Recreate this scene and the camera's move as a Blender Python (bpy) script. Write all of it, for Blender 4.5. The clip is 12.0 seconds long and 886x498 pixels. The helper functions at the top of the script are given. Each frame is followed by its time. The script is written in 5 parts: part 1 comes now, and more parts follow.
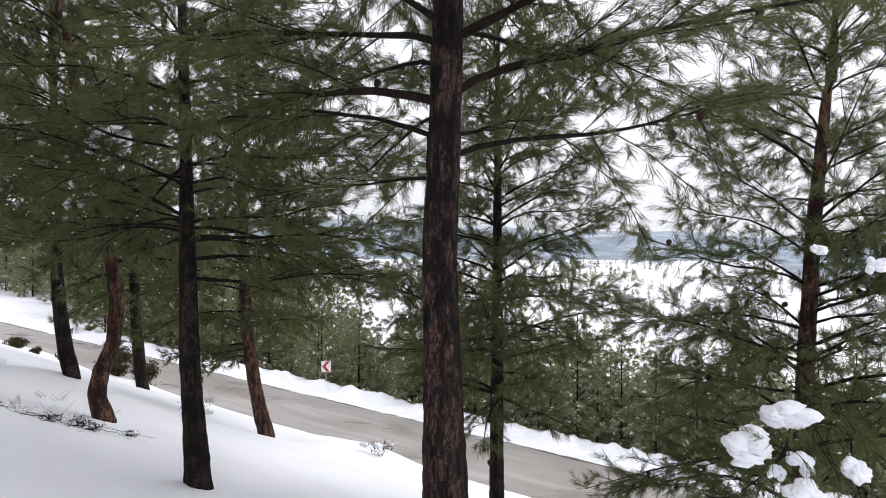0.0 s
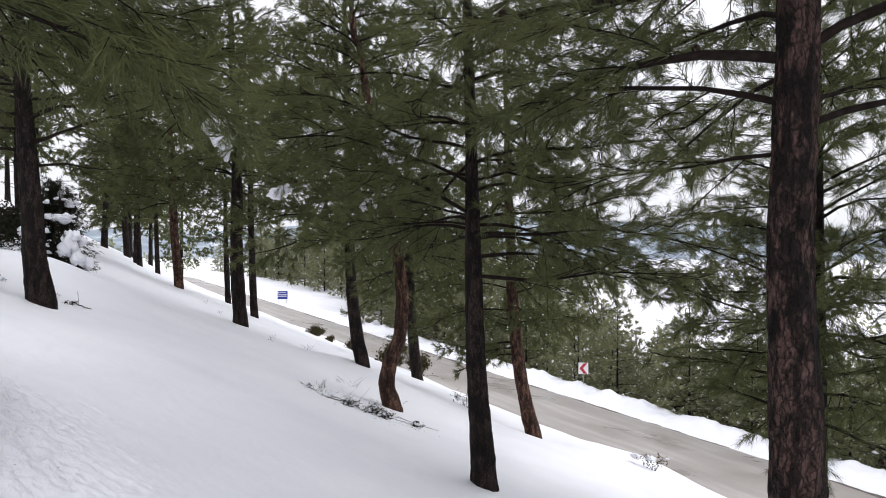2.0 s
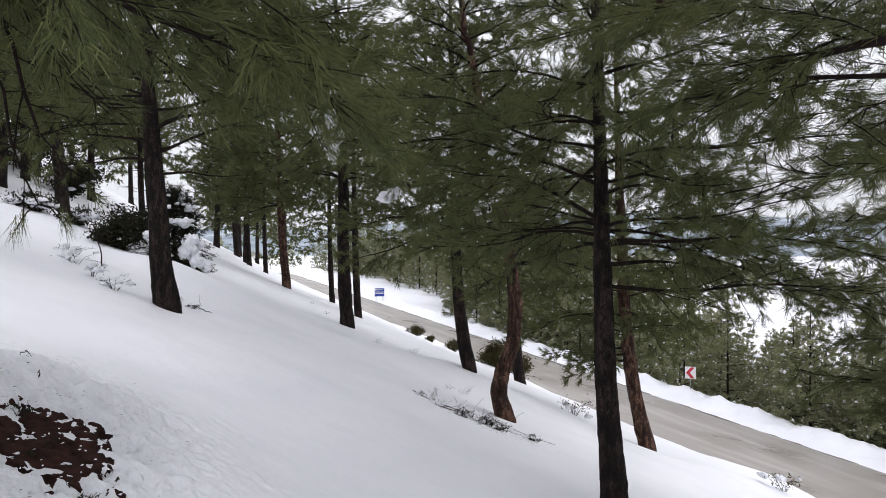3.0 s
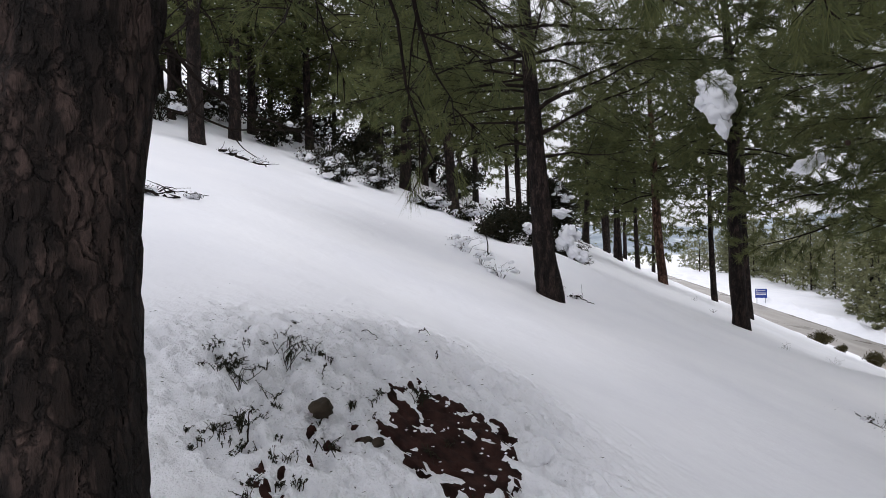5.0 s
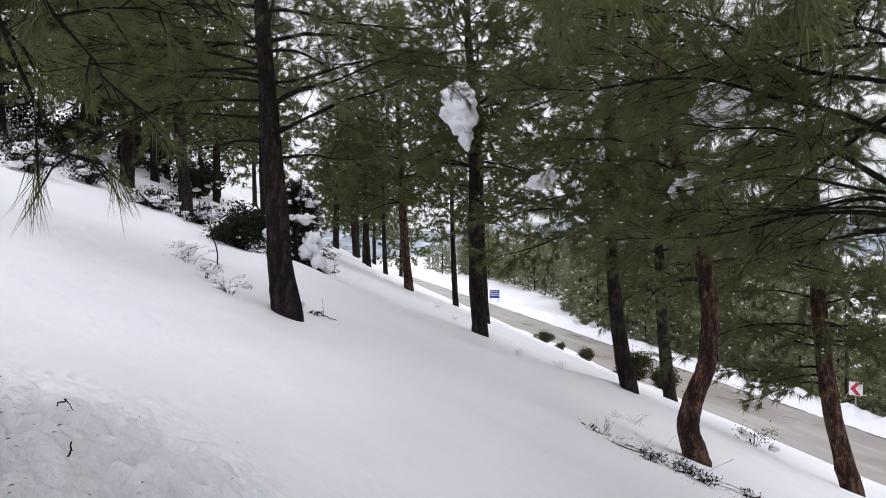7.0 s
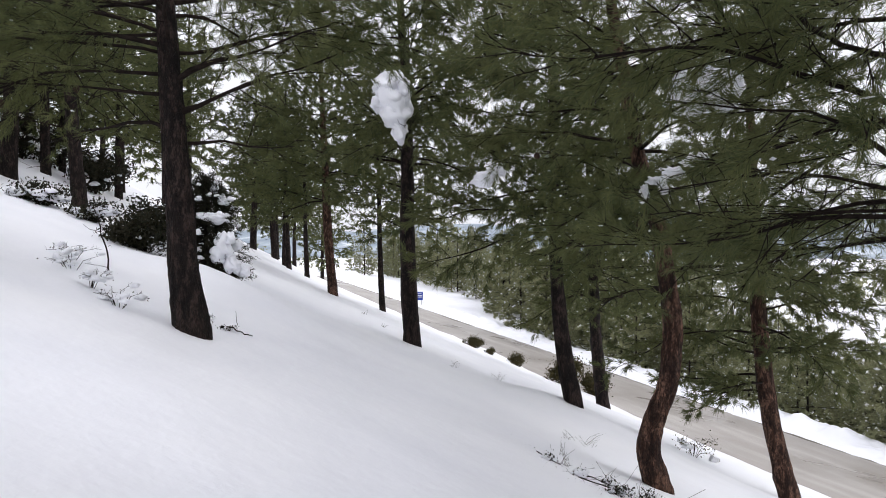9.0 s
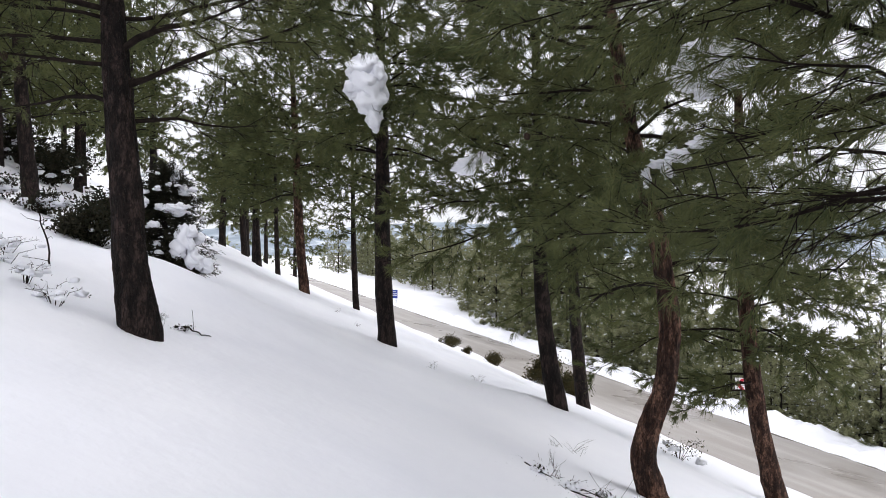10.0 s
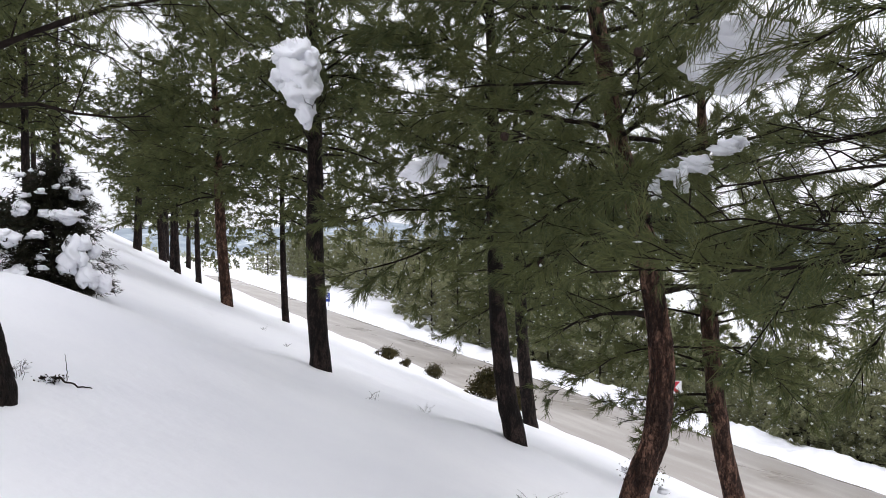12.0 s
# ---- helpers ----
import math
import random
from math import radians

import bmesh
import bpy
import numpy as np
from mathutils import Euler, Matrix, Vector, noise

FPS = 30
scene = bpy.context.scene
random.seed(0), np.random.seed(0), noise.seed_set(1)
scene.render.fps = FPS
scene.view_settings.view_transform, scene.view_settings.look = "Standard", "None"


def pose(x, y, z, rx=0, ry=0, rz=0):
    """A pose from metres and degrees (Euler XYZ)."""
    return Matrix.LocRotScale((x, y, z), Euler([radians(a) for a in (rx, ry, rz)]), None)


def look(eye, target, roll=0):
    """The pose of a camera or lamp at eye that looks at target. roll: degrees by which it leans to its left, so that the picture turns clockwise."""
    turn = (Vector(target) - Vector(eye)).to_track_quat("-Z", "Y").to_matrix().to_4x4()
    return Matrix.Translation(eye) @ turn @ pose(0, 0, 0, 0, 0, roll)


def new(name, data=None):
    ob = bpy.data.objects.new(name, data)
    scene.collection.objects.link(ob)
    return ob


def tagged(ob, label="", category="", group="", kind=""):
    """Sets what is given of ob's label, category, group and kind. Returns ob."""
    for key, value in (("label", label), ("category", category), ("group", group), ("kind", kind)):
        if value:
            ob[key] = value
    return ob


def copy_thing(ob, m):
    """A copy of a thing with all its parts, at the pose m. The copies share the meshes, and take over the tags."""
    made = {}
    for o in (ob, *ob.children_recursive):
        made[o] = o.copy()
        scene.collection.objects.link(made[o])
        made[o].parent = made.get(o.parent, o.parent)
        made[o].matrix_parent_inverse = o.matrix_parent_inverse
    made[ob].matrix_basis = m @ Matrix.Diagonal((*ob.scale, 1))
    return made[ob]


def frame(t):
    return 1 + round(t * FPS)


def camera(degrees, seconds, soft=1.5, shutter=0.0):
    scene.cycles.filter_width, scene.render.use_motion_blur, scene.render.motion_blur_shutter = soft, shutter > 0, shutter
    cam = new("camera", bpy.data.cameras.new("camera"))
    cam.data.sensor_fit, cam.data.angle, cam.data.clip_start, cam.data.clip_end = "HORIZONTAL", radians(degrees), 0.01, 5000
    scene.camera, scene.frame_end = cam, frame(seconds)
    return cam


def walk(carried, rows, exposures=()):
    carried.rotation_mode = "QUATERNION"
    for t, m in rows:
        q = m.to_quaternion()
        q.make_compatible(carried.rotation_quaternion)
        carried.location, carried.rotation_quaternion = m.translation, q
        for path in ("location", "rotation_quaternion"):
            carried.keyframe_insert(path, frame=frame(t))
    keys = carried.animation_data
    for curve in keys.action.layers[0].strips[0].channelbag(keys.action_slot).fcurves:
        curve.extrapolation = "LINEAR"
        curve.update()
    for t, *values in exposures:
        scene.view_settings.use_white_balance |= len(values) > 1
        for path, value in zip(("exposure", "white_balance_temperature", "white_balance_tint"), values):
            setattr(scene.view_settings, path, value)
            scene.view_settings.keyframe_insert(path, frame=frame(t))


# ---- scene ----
cam = camera(68.5, 12.0, soft=0.9)
PATH = [
    (0, (0.206, 0.368, 1.856), (0.172, 2.367, 1.87), 0.2),
    (0.5, (0.052, 0.553, 1.846), (-0.333, 2.515, 1.855), 0.2),
    (1, (-0.028, 0.605, 1.887), (-0.587, 2.526, 1.896), 0.1),
    (1.5, (-0.109, 0.664, 1.858), (-0.806, 2.538, 1.871), -0.0),
    (2, (-0.274, 0.781, 1.821), (-1.048, 2.625, 1.834), 0.1),
    (2.5, (-0.527, 0.875, 1.836), (-1.374, 2.687, 1.845), 0.0),
    (3, (-0.729, 0.973, 1.939), (-1.755, 2.691, 1.942), 0.0),
    (3.5, (-0.973, 1.057, 1.862), (-2.243, 2.602, 1.869), -0.3),
    (3.7, (-1.139, 1.133, 1.793), (-2.561, 2.539, 1.8), -0.5),
    (5.3, (-1.8, 1.577, 1.748), (-3.571, 2.507, 1.756), -0.7),
    (5.5, (-1.848, 1.645, 1.8), (-3.602, 2.605, 1.808), -0.7),
    (6, (-1.87, 1.776, 1.892), (-3.309, 3.166, 1.898), -0.2),
    (6.5, (-2.091, 1.948, 1.856), (-3.41, 3.451, 1.867), -0.3),
    (7, (-2.287, 2.144, 1.873), (-3.586, 3.665, 1.881), -0.3),
    (7.2, (-2.353, 2.203, 1.865), (-3.643, 3.731, 1.907), -0.1),
    (9, (-3.078, 2.824, 1.922), (-4.185, 4.49, 1.932), -0.0),
    (9.5, (-3.281, 3.035, 1.897), (-4.37, 4.712, 1.906), -0.1),
    (10, (-3.461, 3.321, 1.859), (-4.502, 5.029, 1.864), 0.1),
    (10.5, (-3.541, 3.575, 1.944), (-4.376, 5.392, 1.949), 0.0),
    (11, (-3.7, 3.92, 1.933), (-4.455, 5.772, 1.942), 0.1),
    (11.5, (-3.949, 4.18, 1.994), (-4.695, 6.035, 1.999), 0.1),
    (12, (-4.236, 4.327, 2.07), (-5.096, 6.133, 2.075), 0.1),
]
EXPOSURE = [(0.0, 0.08), (1.5, 0.13), (2.5, 0.1), (3.5, -0.14), (5.5, -0.2), (6.5, -0.08), (7.0, -0.02), (9.5, 0.17), (11.0, 0.25), (12.0, 0.23)]
walk(cam, [(t, look(eye, target, roll)) for t, eye, target, roll in PATH], EXPOSURE)

# ---- light ----
world = bpy.data.worlds.new("overcast_sky")
scene.world = world
world.use_nodes = True
wn, wl = world.node_tree.nodes, world.node_tree.links
sky = wn.new("ShaderNodeTexSky")
sky.sky_type, sky.sun_disc = "NISHITA", False
sky.sun_elevation, sky.sun_rotation = radians(38), radians(60)
sky.dust_density, sky.ozone_density = 4.0, 1.0
pale = wn.new("ShaderNodeHueSaturation")
pale.inputs["Saturation"].default_value = 0.22
wl.new(sky.outputs[0], pale.inputs["Color"])
cloud = wn.new("ShaderNodeMix")
cloud.data_type = "RGBA"
cloud.inputs[0].default_value = 0.88
# an even cloud cover: brighter overhead than towards the horizon
aim = wn.new("ShaderNodeTexCoord")
split = wn.new("ShaderNodeSeparateXYZ")
wl.new(aim.outputs["Generated"], split.inputs[0])
cover = wn.new("ShaderNodeValToRGB")
cover.color_ramp.elements[0].color, cover.color_ramp.elements[1].color = (5.6, 5.7, 6.1, 1), (10.4, 10.4, 11.2, 1)
wl.new(split.outputs["Z"], cover.inputs[0])
wl.new(cover.outputs[0], cloud.inputs[7])
wl.new(pale.outputs[0], cloud.inputs[6])
wl.new(cloud.outputs[2], wn["Background"].inputs[0])
wn["Background"].inputs[1].default_value = 0.155
sun = new("sun", bpy.data.lights.new("sun", "SUN"))
sun.data.energy, sun.data.angle, sun.data.color = 0.7, radians(60), (1.0, 0.98, 0.96)
sun.matrix_world = look((0, 0, 0), (-0.68, -0.39, -0.62))


# ---- materials ----
def material(name, rough=0.7, gloss=0.5):
    m = bpy.data.materials.new(name)
    m.use_nodes = True
    b = m.node_tree.nodes["Principled BSDF"]
    b.inputs["Roughness"].default_value = rough
    b.inputs["Specular IOR Level"].default_value = gloss
    return m, m.node_tree.nodes, m.node_tree.links, b


def noise_tex(nodes, links, scale, detail=4.0, stretch=None, rough=0.55):
    co = nodes.new("ShaderNodeTexCoord")
    t = nodes.new("ShaderNodeTexNoise")
    t.inputs["Scale"].default_value, t.inputs["Detail"].default_value, t.inputs["Roughness"].default_value = scale, detail, rough
    if stretch:
        mp = nodes.new("ShaderNodeMapping")
        mp.inputs["Scale"].default_value = stretch
        links.new(co.outputs["Object"], mp.inputs[0])
        links.new(mp.outputs[0], t.inputs["Vector"])
    else:
        links.new(co.outputs["Object"], t.inputs["Vector"])
    return t.outputs["Fac"]


def ramp(nodes, links, fac, stops):
    r = nodes.new("ShaderNodeValToRGB")
    while len(r.color_ramp.elements) < len(stops):
        r.color_ramp.elements.new(0.5)
    for el, (p, c) in zip(r.color_ramp.elements, stops):
        el.position, el.color = p, (*c, 1)
    links.new(fac, r.inputs[0])
    return r.outputs[0]


def mix(nodes, links, fac, a, b, how="MIX"):
    m = nodes.new("ShaderNodeMix")
    m.data_type, m.blend_type = "RGBA", how
    for socket, v in ((m.inputs[0], fac), (m.inputs[6], a), (m.inputs[7], b)):
        if isinstance(v, (int, float)):
            socket.default_value = v
        elif isinstance(v, tuple):
            socket.default_value = (*v, 1)
        else:
            links.new(v, socket)
    return m.outputs[2]


def bump(nodes, links, bsdf, fac, strength, distance, under=None):
    b = nodes.new("ShaderNodeBump")
    b.inputs["Strength"].default_value, b.inputs["Distance"].default_value = strength, distance
    links.new(fac, b.inputs["Height"])
    if under:
        links.new(under, b.inputs["Normal"])
    links.new(b.outputs[0], bsdf.inputs["Normal"])
    return b.outputs[0]


def snow_material(name="snow", worn=None):
    """Snow; worn: the middle and reach of a trodden patch where it is thin, gritty and dirty."""
    m, n, l, b = material(name, 0.55)
    c = ramp(n, l, noise_tex(n, l, 0.6, 5), [(0.3, (0.81, 0.82, 0.87)), (0.7, (0.88, 0.885, 0.92))])
    if worn:
        co = n.new("ShaderNodeTexCoord")
        off = n.new("ShaderNodeVectorMath")
        off.operation = "DISTANCE"
        off.inputs[1].default_value = worn[:3]
        l.new(co.outputs["Object"], off.inputs[0])
        near = n.new("ShaderNodeMapRange")
        near.interpolation_type = "SMOOTHSTEP"
        near.inputs["From Min"].default_value, near.inputs["From Max"].default_value = worn[3] + 1.4, worn[3] * 0.3
        frayed = n.new("ShaderNodeMath")
        frayed.operation = "MULTIPLY_ADD"
        l.new(noise_tex(n, l, 2.2, 6, None, 0.7), frayed.inputs[0])
        frayed.inputs[1].default_value = 1.6
        l.new(off.outputs["Value"], frayed.inputs[2])
        l.new(frayed.outputs[0], near.inputs["Value"])
        grime = ramp(n, l, noise_tex(n, l, 5, 6, None, 0.7), [(0.4, (0, 0, 0)), (0.62, (0.75, 0.75, 0.75))])
        grit = ramp(n, l, noise_tex(n, l, 38, 4, None, 0.7), [(0.58, (0, 0, 0)), (0.7, (0.6, 0.6, 0.6))])
        thin = mix(n, l, grime, (0.82, 0.83, 0.87), (0.73, 0.735, 0.77))
        thin = mix(n, l, grit, thin, (0.5, 0.48, 0.485))
        c = mix(n, l, near.outputs["Result"], c, thin)
        soft = n.new("ShaderNodeMath")
        soft.operation = "MULTIPLY"
        l.new(near.outputs["Result"], soft.inputs[0])
        l.new(noise_tex(n, l, 22, 5, None, 0.65), soft.inputs[1])
        l.new(c, b.inputs["Base Color"])
        zero = bump(n, l, b, soft.outputs[0], 0.8, 0.08)
        one = bump(n, l, b, noise_tex(n, l, 7, 6), 0.28, 0.03, zero)
        bump(n, l, b, noise_tex(n, l, 90, 3), 0.12, 0.004, one)
        return m
    l.new(c, b.inputs["Base Color"])
    one = bump(n, l, b, noise_tex(n, l, 7, 6), 0.28, 0.03)
    bump(n, l, b, noise_tex(n, l, 90, 3), 0.12, 0.004, one)
    return m


def bark_material(name, dark, mid, plate):
    m, n, l, b = material(name, 0.8, 0.12)
    long = noise_tex(n, l, 9, 6, (2.2, 2.2, 0.55), 0.65)
    fine = noise_tex(n, l, 60, 4, (1, 1, 0.5))
    broad = noise_tex(n, l, 4.5, 4, (1, 1, 0.7), 0.6)
    scab = noise_tex(n, l, 8, 5, (1.7, 1.7, 0.6), 0.7)
    co = n.new("ShaderNodeTexCoord")
    mp = n.new("ShaderNodeMapping")
    mp.inputs["Scale"].default_value = (1.7, 1.7, 0.55)
    l.new(co.outputs["Object"], mp.inputs[0])
    warp = n.new("ShaderNodeMix")
    warp.data_type = "VECTOR"
    warp.inputs[0].default_value = 0.13
    nz = n.new("ShaderNodeTexNoise")
    nz.inputs["Scale"].default_value, nz.inputs["Detail"].default_value = 12, 4
    l.new(co.outputs["Object"], nz.inputs["Vector"])
    l.new(mp.outputs[0], warp.inputs[4])
    l.new(nz.outputs["Color"], warp.inputs[5])
    cells = n.new("ShaderNodeTexVoronoi")
    cells.feature = "DISTANCE_TO_EDGE"
    cells.inputs["Scale"].default_value = 17
    l.new(warp.outputs[1], cells.inputs["Vector"])
    groove = ramp(n, l, cells.outputs["Distance"], [(0.0, (0.3, 0.3, 0.3)), (0.12, (1, 1, 1))])
    c = ramp(n, l, long, [(0.36, dark), (0.58, mid)])
    c = mix(n, l, ramp(n, l, scab, [(0.47, (0, 0, 0)), (0.56, (0.9, 0.9, 0.9))]), c, plate)
    c = mix(n, l, ramp(n, l, broad, [(0.4, (0.8, 0.8, 0.8)), (0.52, (0, 0, 0))]), c, dark)
    c = mix(n, l, ramp(n, l, fine, [(0.35, (0.6, 0.6, 0.6)), (0.6, (0, 0, 0))]), c, dark)
    c = mix(n, l, groove, dark, c)
    l.new(c, b.inputs["Base Color"])
    one = bump(n, l, b, groove, 0.8, 0.025)
    two = bump(n, l, b, long, 0.8, 0.04, one)
    bump(n, l, b, fine, 0.6, 0.012, two)
    return m


def needle_material(name, a, c, e):
    m, n, l, b = material(name, 0.6, 0.1)
    g = n.new("ShaderNodeNewGeometry")
    col = ramp(n, l, g.outputs["Random Per Island"], [(0.0, a), (0.55, c), (1.0, e)])
    patch = noise_tex(n, l, 0.9, 3)
    col = mix(n, l, ramp(n, l, patch, [(0.42, (0, 0, 0)), (0.68, (0.6, 0.6, 0.6))]), col, e)
    l.new(col, b.inputs["Base Color"])
    tr = n.new("ShaderNodeBsdfTranslucent")
    l.new(col, tr.inputs[0])
    ms = n.new("ShaderNodeMixShader")
    ms.inputs[0].default_value = 0.3
    l.new(b.outputs[0], ms.inputs[1])
    l.new(tr.outputs[0], ms.inputs[2])
    l.new(ms.outputs[0], n["Material Output"].inputs[0])
    return m


def plain(name, col, rough=0.6, metal=0.0, vary=0.25, scale=6.0, gloss=0.4):
    m, n, l, b = material(name, rough, gloss)
    f = noise_tex(n, l, scale, 5)
    lo = tuple(v * (1 - vary) for v in col)
    hi = tuple(min(1, v * (1 + vary)) for v in col)
    l.new(ramp(n, l, f, [(0.3, lo), (0.7, hi)]), b.inputs["Base Color"])
    b.inputs["Metallic"].default_value = metal
    bump(n, l, b, noise_tex(n, l, scale * 8, 4), 0.3, 0.01)
    return m


SNOW = snow_material()
SNOW_GROUND = snow_material("ground_snow", (-4.25, 2.35, 1.1, 1.5))
BARK = bark_material("dark_wet_pine_bark", (0.008, 0.0065, 0.006), (0.022, 0.0155, 0.0135), (0.065, 0.044, 0.038))
BARK_FLAKED = bark_material("flaking_wet_pine_bark", (0.008, 0.0065, 0.006), (0.028, 0.017, 0.0145), (0.11, 0.066, 0.056))
BARK_RED = bark_material("reddish_pine_bark", (0.018, 0.011, 0.009), (0.09, 0.045, 0.03), (0.24, 0.135, 0.095))
TWIG = plain("dark_twig_bark", (0.017, 0.0125, 0.0105), 0.9, 0, 0.5, 20, 0.08)
NEEDLE = needle_material("pine_needles", (0.05876, 0.07458, 0.0339), (0.0904, 0.1073, 0.04407), (0.1446, 0.1503, 0.05989))
# paled copy of the pine needles: distance haze is put into its colour
NEEDLE_FAR = needle_material("far_hazed_needles", (0.1412, 0.1525, 0.08814), (0.2373, 0.2486, 0.1412), (0.3277, 0.3277, 0.1865))
LEAF = needle_material("evergreen_shrub_leaves", (0.03, 0.03, 0.014), (0.06, 0.055, 0.022), (0.1, 0.08, 0.036))
HEATH = needle_material("dark_heath_leaves", (0.01, 0.013, 0.009), (0.02, 0.022, 0.012), (0.035, 0.03, 0.018))
SOIL = plain("red_brown_soil", (0.023, 0.0105, 0.0085), 0.9, 0, 0.7, 14, 0.1)
STONE = plain("dark_brown_stone", (0.034, 0.026, 0.018), 0.85, 0, 0.5, 14, 0.15)


def road_material():
    m, n, l, b = material("wet_worn_asphalt", 0.5)
    big = noise_tex(n, l, 0.35, 6, (0.35, 1, 1), 0.6)
    c = ramp(n, l, big, [(0.3, (0.27, 0.245, 0.22)), (0.5, (0.36, 0.335, 0.31)), (0.72, (0.44, 0.415, 0.385))])
    c = mix(n, l, ramp(n, l, noise_tex(n, l, 45, 5), [(0.3, (0.5, 0.5, 0.5)), (0.6, (0, 0, 0))]), c, (0.2, 0.185, 0.17))
    co = n.new("ShaderNodeTexCoord")
    mp = n.new("ShaderNodeMapping")
    mp.vector_type = "TEXTURE"
    mp.inputs["Rotation"].default_value, mp.inputs["Scale"].default_value = (0, 0, radians(151)), (9, 0.9, 1)
    streak = n.new("ShaderNodeTexNoise")
    streak.inputs["Scale"].default_value, streak.inputs["Detail"].default_value = 1.3, 6
    l.new(co.outputs["Object"], mp.inputs[0])
    l.new(mp.outputs[0], streak.inputs["Vector"])
    c = mix(n, l, ramp(n, l, streak.outputs["Fac"], [(0.42, (0.4, 0.4, 0.4)), (0.58, (0, 0, 0))]), c, (0.25, 0.225, 0.2))
    c = mix(n, l, ramp(n, l, streak.outputs["Fac"], [(0.56, (0, 0, 0)), (0.7, (0.35, 0.35, 0.35))]), c, (0.5, 0.475, 0.445))
    l.new(c, b.inputs["Base Color"])
    l.new(ramp(n, l, big, [(0.35, (0.25, 0.25, 0.25)), (0.65, (0.7, 0.7, 0.7))]), b.inputs["Roughness"])
    bump(n, l, b, noise_tex(n, l, 70, 3), 0.3, 0.006)
    return m


ROAD = road_material()
GRIT = plain("dark_wet_grit", (0.12, 0.1, 0.085), 0.7, 0, 0.4, 5)


# ---- mesh tools ----
class Shell:
    """Collects vertices and triangles."""

    def __init__(self):
        self.v, self.f, self.n = [], [], 0

    def add(self, v, f):
        self.v.append(np.asarray(v, float).reshape(-1, 3))
        self.f.append(np.asarray(f, int).reshape(-1, 3) + self.n)
        self.n += len(self.v[-1])

    def tube(self, pts, radii, sides, cap=True, wobble=None):
        pts, radii = np.asarray(pts, float), np.asarray(radii, float)
        k = len(pts)
        along = np.gradient(pts, axis=0)
        along /= np.linalg.norm(along, axis=1)[:, None] + 1e-9
        ref = np.where(np.abs(along[:, 2:3]) > 0.9, [[1.0, 0, 0]], [[0, 0, 1.0]])
        u = np.cross(along, ref)
        u /= np.linalg.norm(u, axis=1)[:, None] + 1e-9
        w = np.cross(along, u)
        a = np.linspace(0, 2 * np.pi, sides, endpoint=False)
        r = radii[:, None] * (wobble if wobble is not None else 1.0) * np.ones((k, sides))
        v = pts[:, None] + r[..., None] * (np.cos(a)[None, :, None] * u[:, None] + np.sin(a)[None, :, None] * w[:, None])
        i, j = np.meshgrid(np.arange(k - 1), np.arange(sides), indexing="ij")
        p, q = i * sides + j, i * sides + (j + 1) % sides
        f = np.concatenate([np.stack([p, q, q + sides], -1).reshape(-1, 3), np.stack([p, q + sides, p + sides], -1).reshape(-1, 3)])
        v = v.reshape(-1, 3)
        if cap:
            v = np.concatenate([v, pts[-1:]])
            last = (k - 1) * sides
            f = np.concatenate([f, [[last + s, last + (s + 1) % sides, k * sides] for s in range(sides)]])
        self.add(v, f)

    def mesh(self, name, smooth=True):
        v, f = np.concatenate(self.v), np.concatenate(self.f)
        me = bpy.data.meshes.new(name)
        me.vertices.add(len(v))
        me.vertices.foreach_set("co", v.astype(np.float32).ravel())
        me.loops.add(f.size)
        me.loops.foreach_set("vertex_index", f.astype(np.int32).ravel())
        me.polygons.add(len(f))
        me.polygons.foreach_set("loop_start", np.arange(0, f.size, 3, dtype=np.int32))
        me.polygons.foreach_set("use_smooth", np.full(len(f), smooth))
        me.update(calc_edges=True)
        return me


def part(name, shell, mat, parent=None, label="", smooth=True):
    me = shell.mesh(name, smooth) if isinstance(shell, Shell) else shell
    if not me.materials:
        me.materials.append(mat)
    ob = new(name, me)
    ob.parent = parent
    return tagged(ob, label)


def lattice(ix, iy, seed):
    h = (ix * 374761393 + iy * 668265263 + seed * 974711) & 0x7FFFFFFF
    h = ((h ^ (h >> 13)) * 1274126177) & 0x7FFFFFFF
    return ((h ^ (h >> 16)) & 0xFFFF) / 65535.0


def value_noise(x, y, seed=0):
    x, y = np.asarray(x, float), np.asarray(y, float)
    ix, iy = np.floor(x).astype(np.int64), np.floor(y).astype(np.int64)
    fx, fy = x - ix, y - iy
    fx, fy = fx * fx * (3 - 2 * fx), fy * fy * (3 - 2 * fy)
    a, b = lattice(ix, iy, seed), lattice(ix + 1, iy, seed)
    c, d = lattice(ix, iy + 1, seed), lattice(ix + 1, iy + 1, seed)
    return (a + (b - a) * fx) * (1 - fy) + (c + (d - c) * fx) * fy - 0.5


def fbm(x, y, octaves=4, seed=0):
    return sum(value_noise(x * 2**k + 17.3 * k, y * 2**k - 9.1 * k, seed + k) / 2**k for k in range(octaves))


def pits(x, y, cell, seed):
    """Rounded pits of uneven size, one to a cell."""
    x, y = np.asarray(x, float) / cell, np.asarray(y, float) / cell
    ix, iy = np.floor(x).astype(np.int64), np.floor(y).astype(np.int64)
    top = np.zeros(x.shape)
    for a in (-1, 0, 1):
        for b in (-1, 0, 1):
            px, py = ix + a + lattice(ix + a, iy + b, seed), iy + b + lattice(ix + a, iy + b, seed + 1)
            big = 0.22 + 0.38 * lattice(ix + a, iy + b, seed + 2)
            top = np.maximum(top, big * np.clip(1 - ((x - px) ** 2 + (y - py) ** 2) / big**2, 0, 1) ** 0.8)
    return top


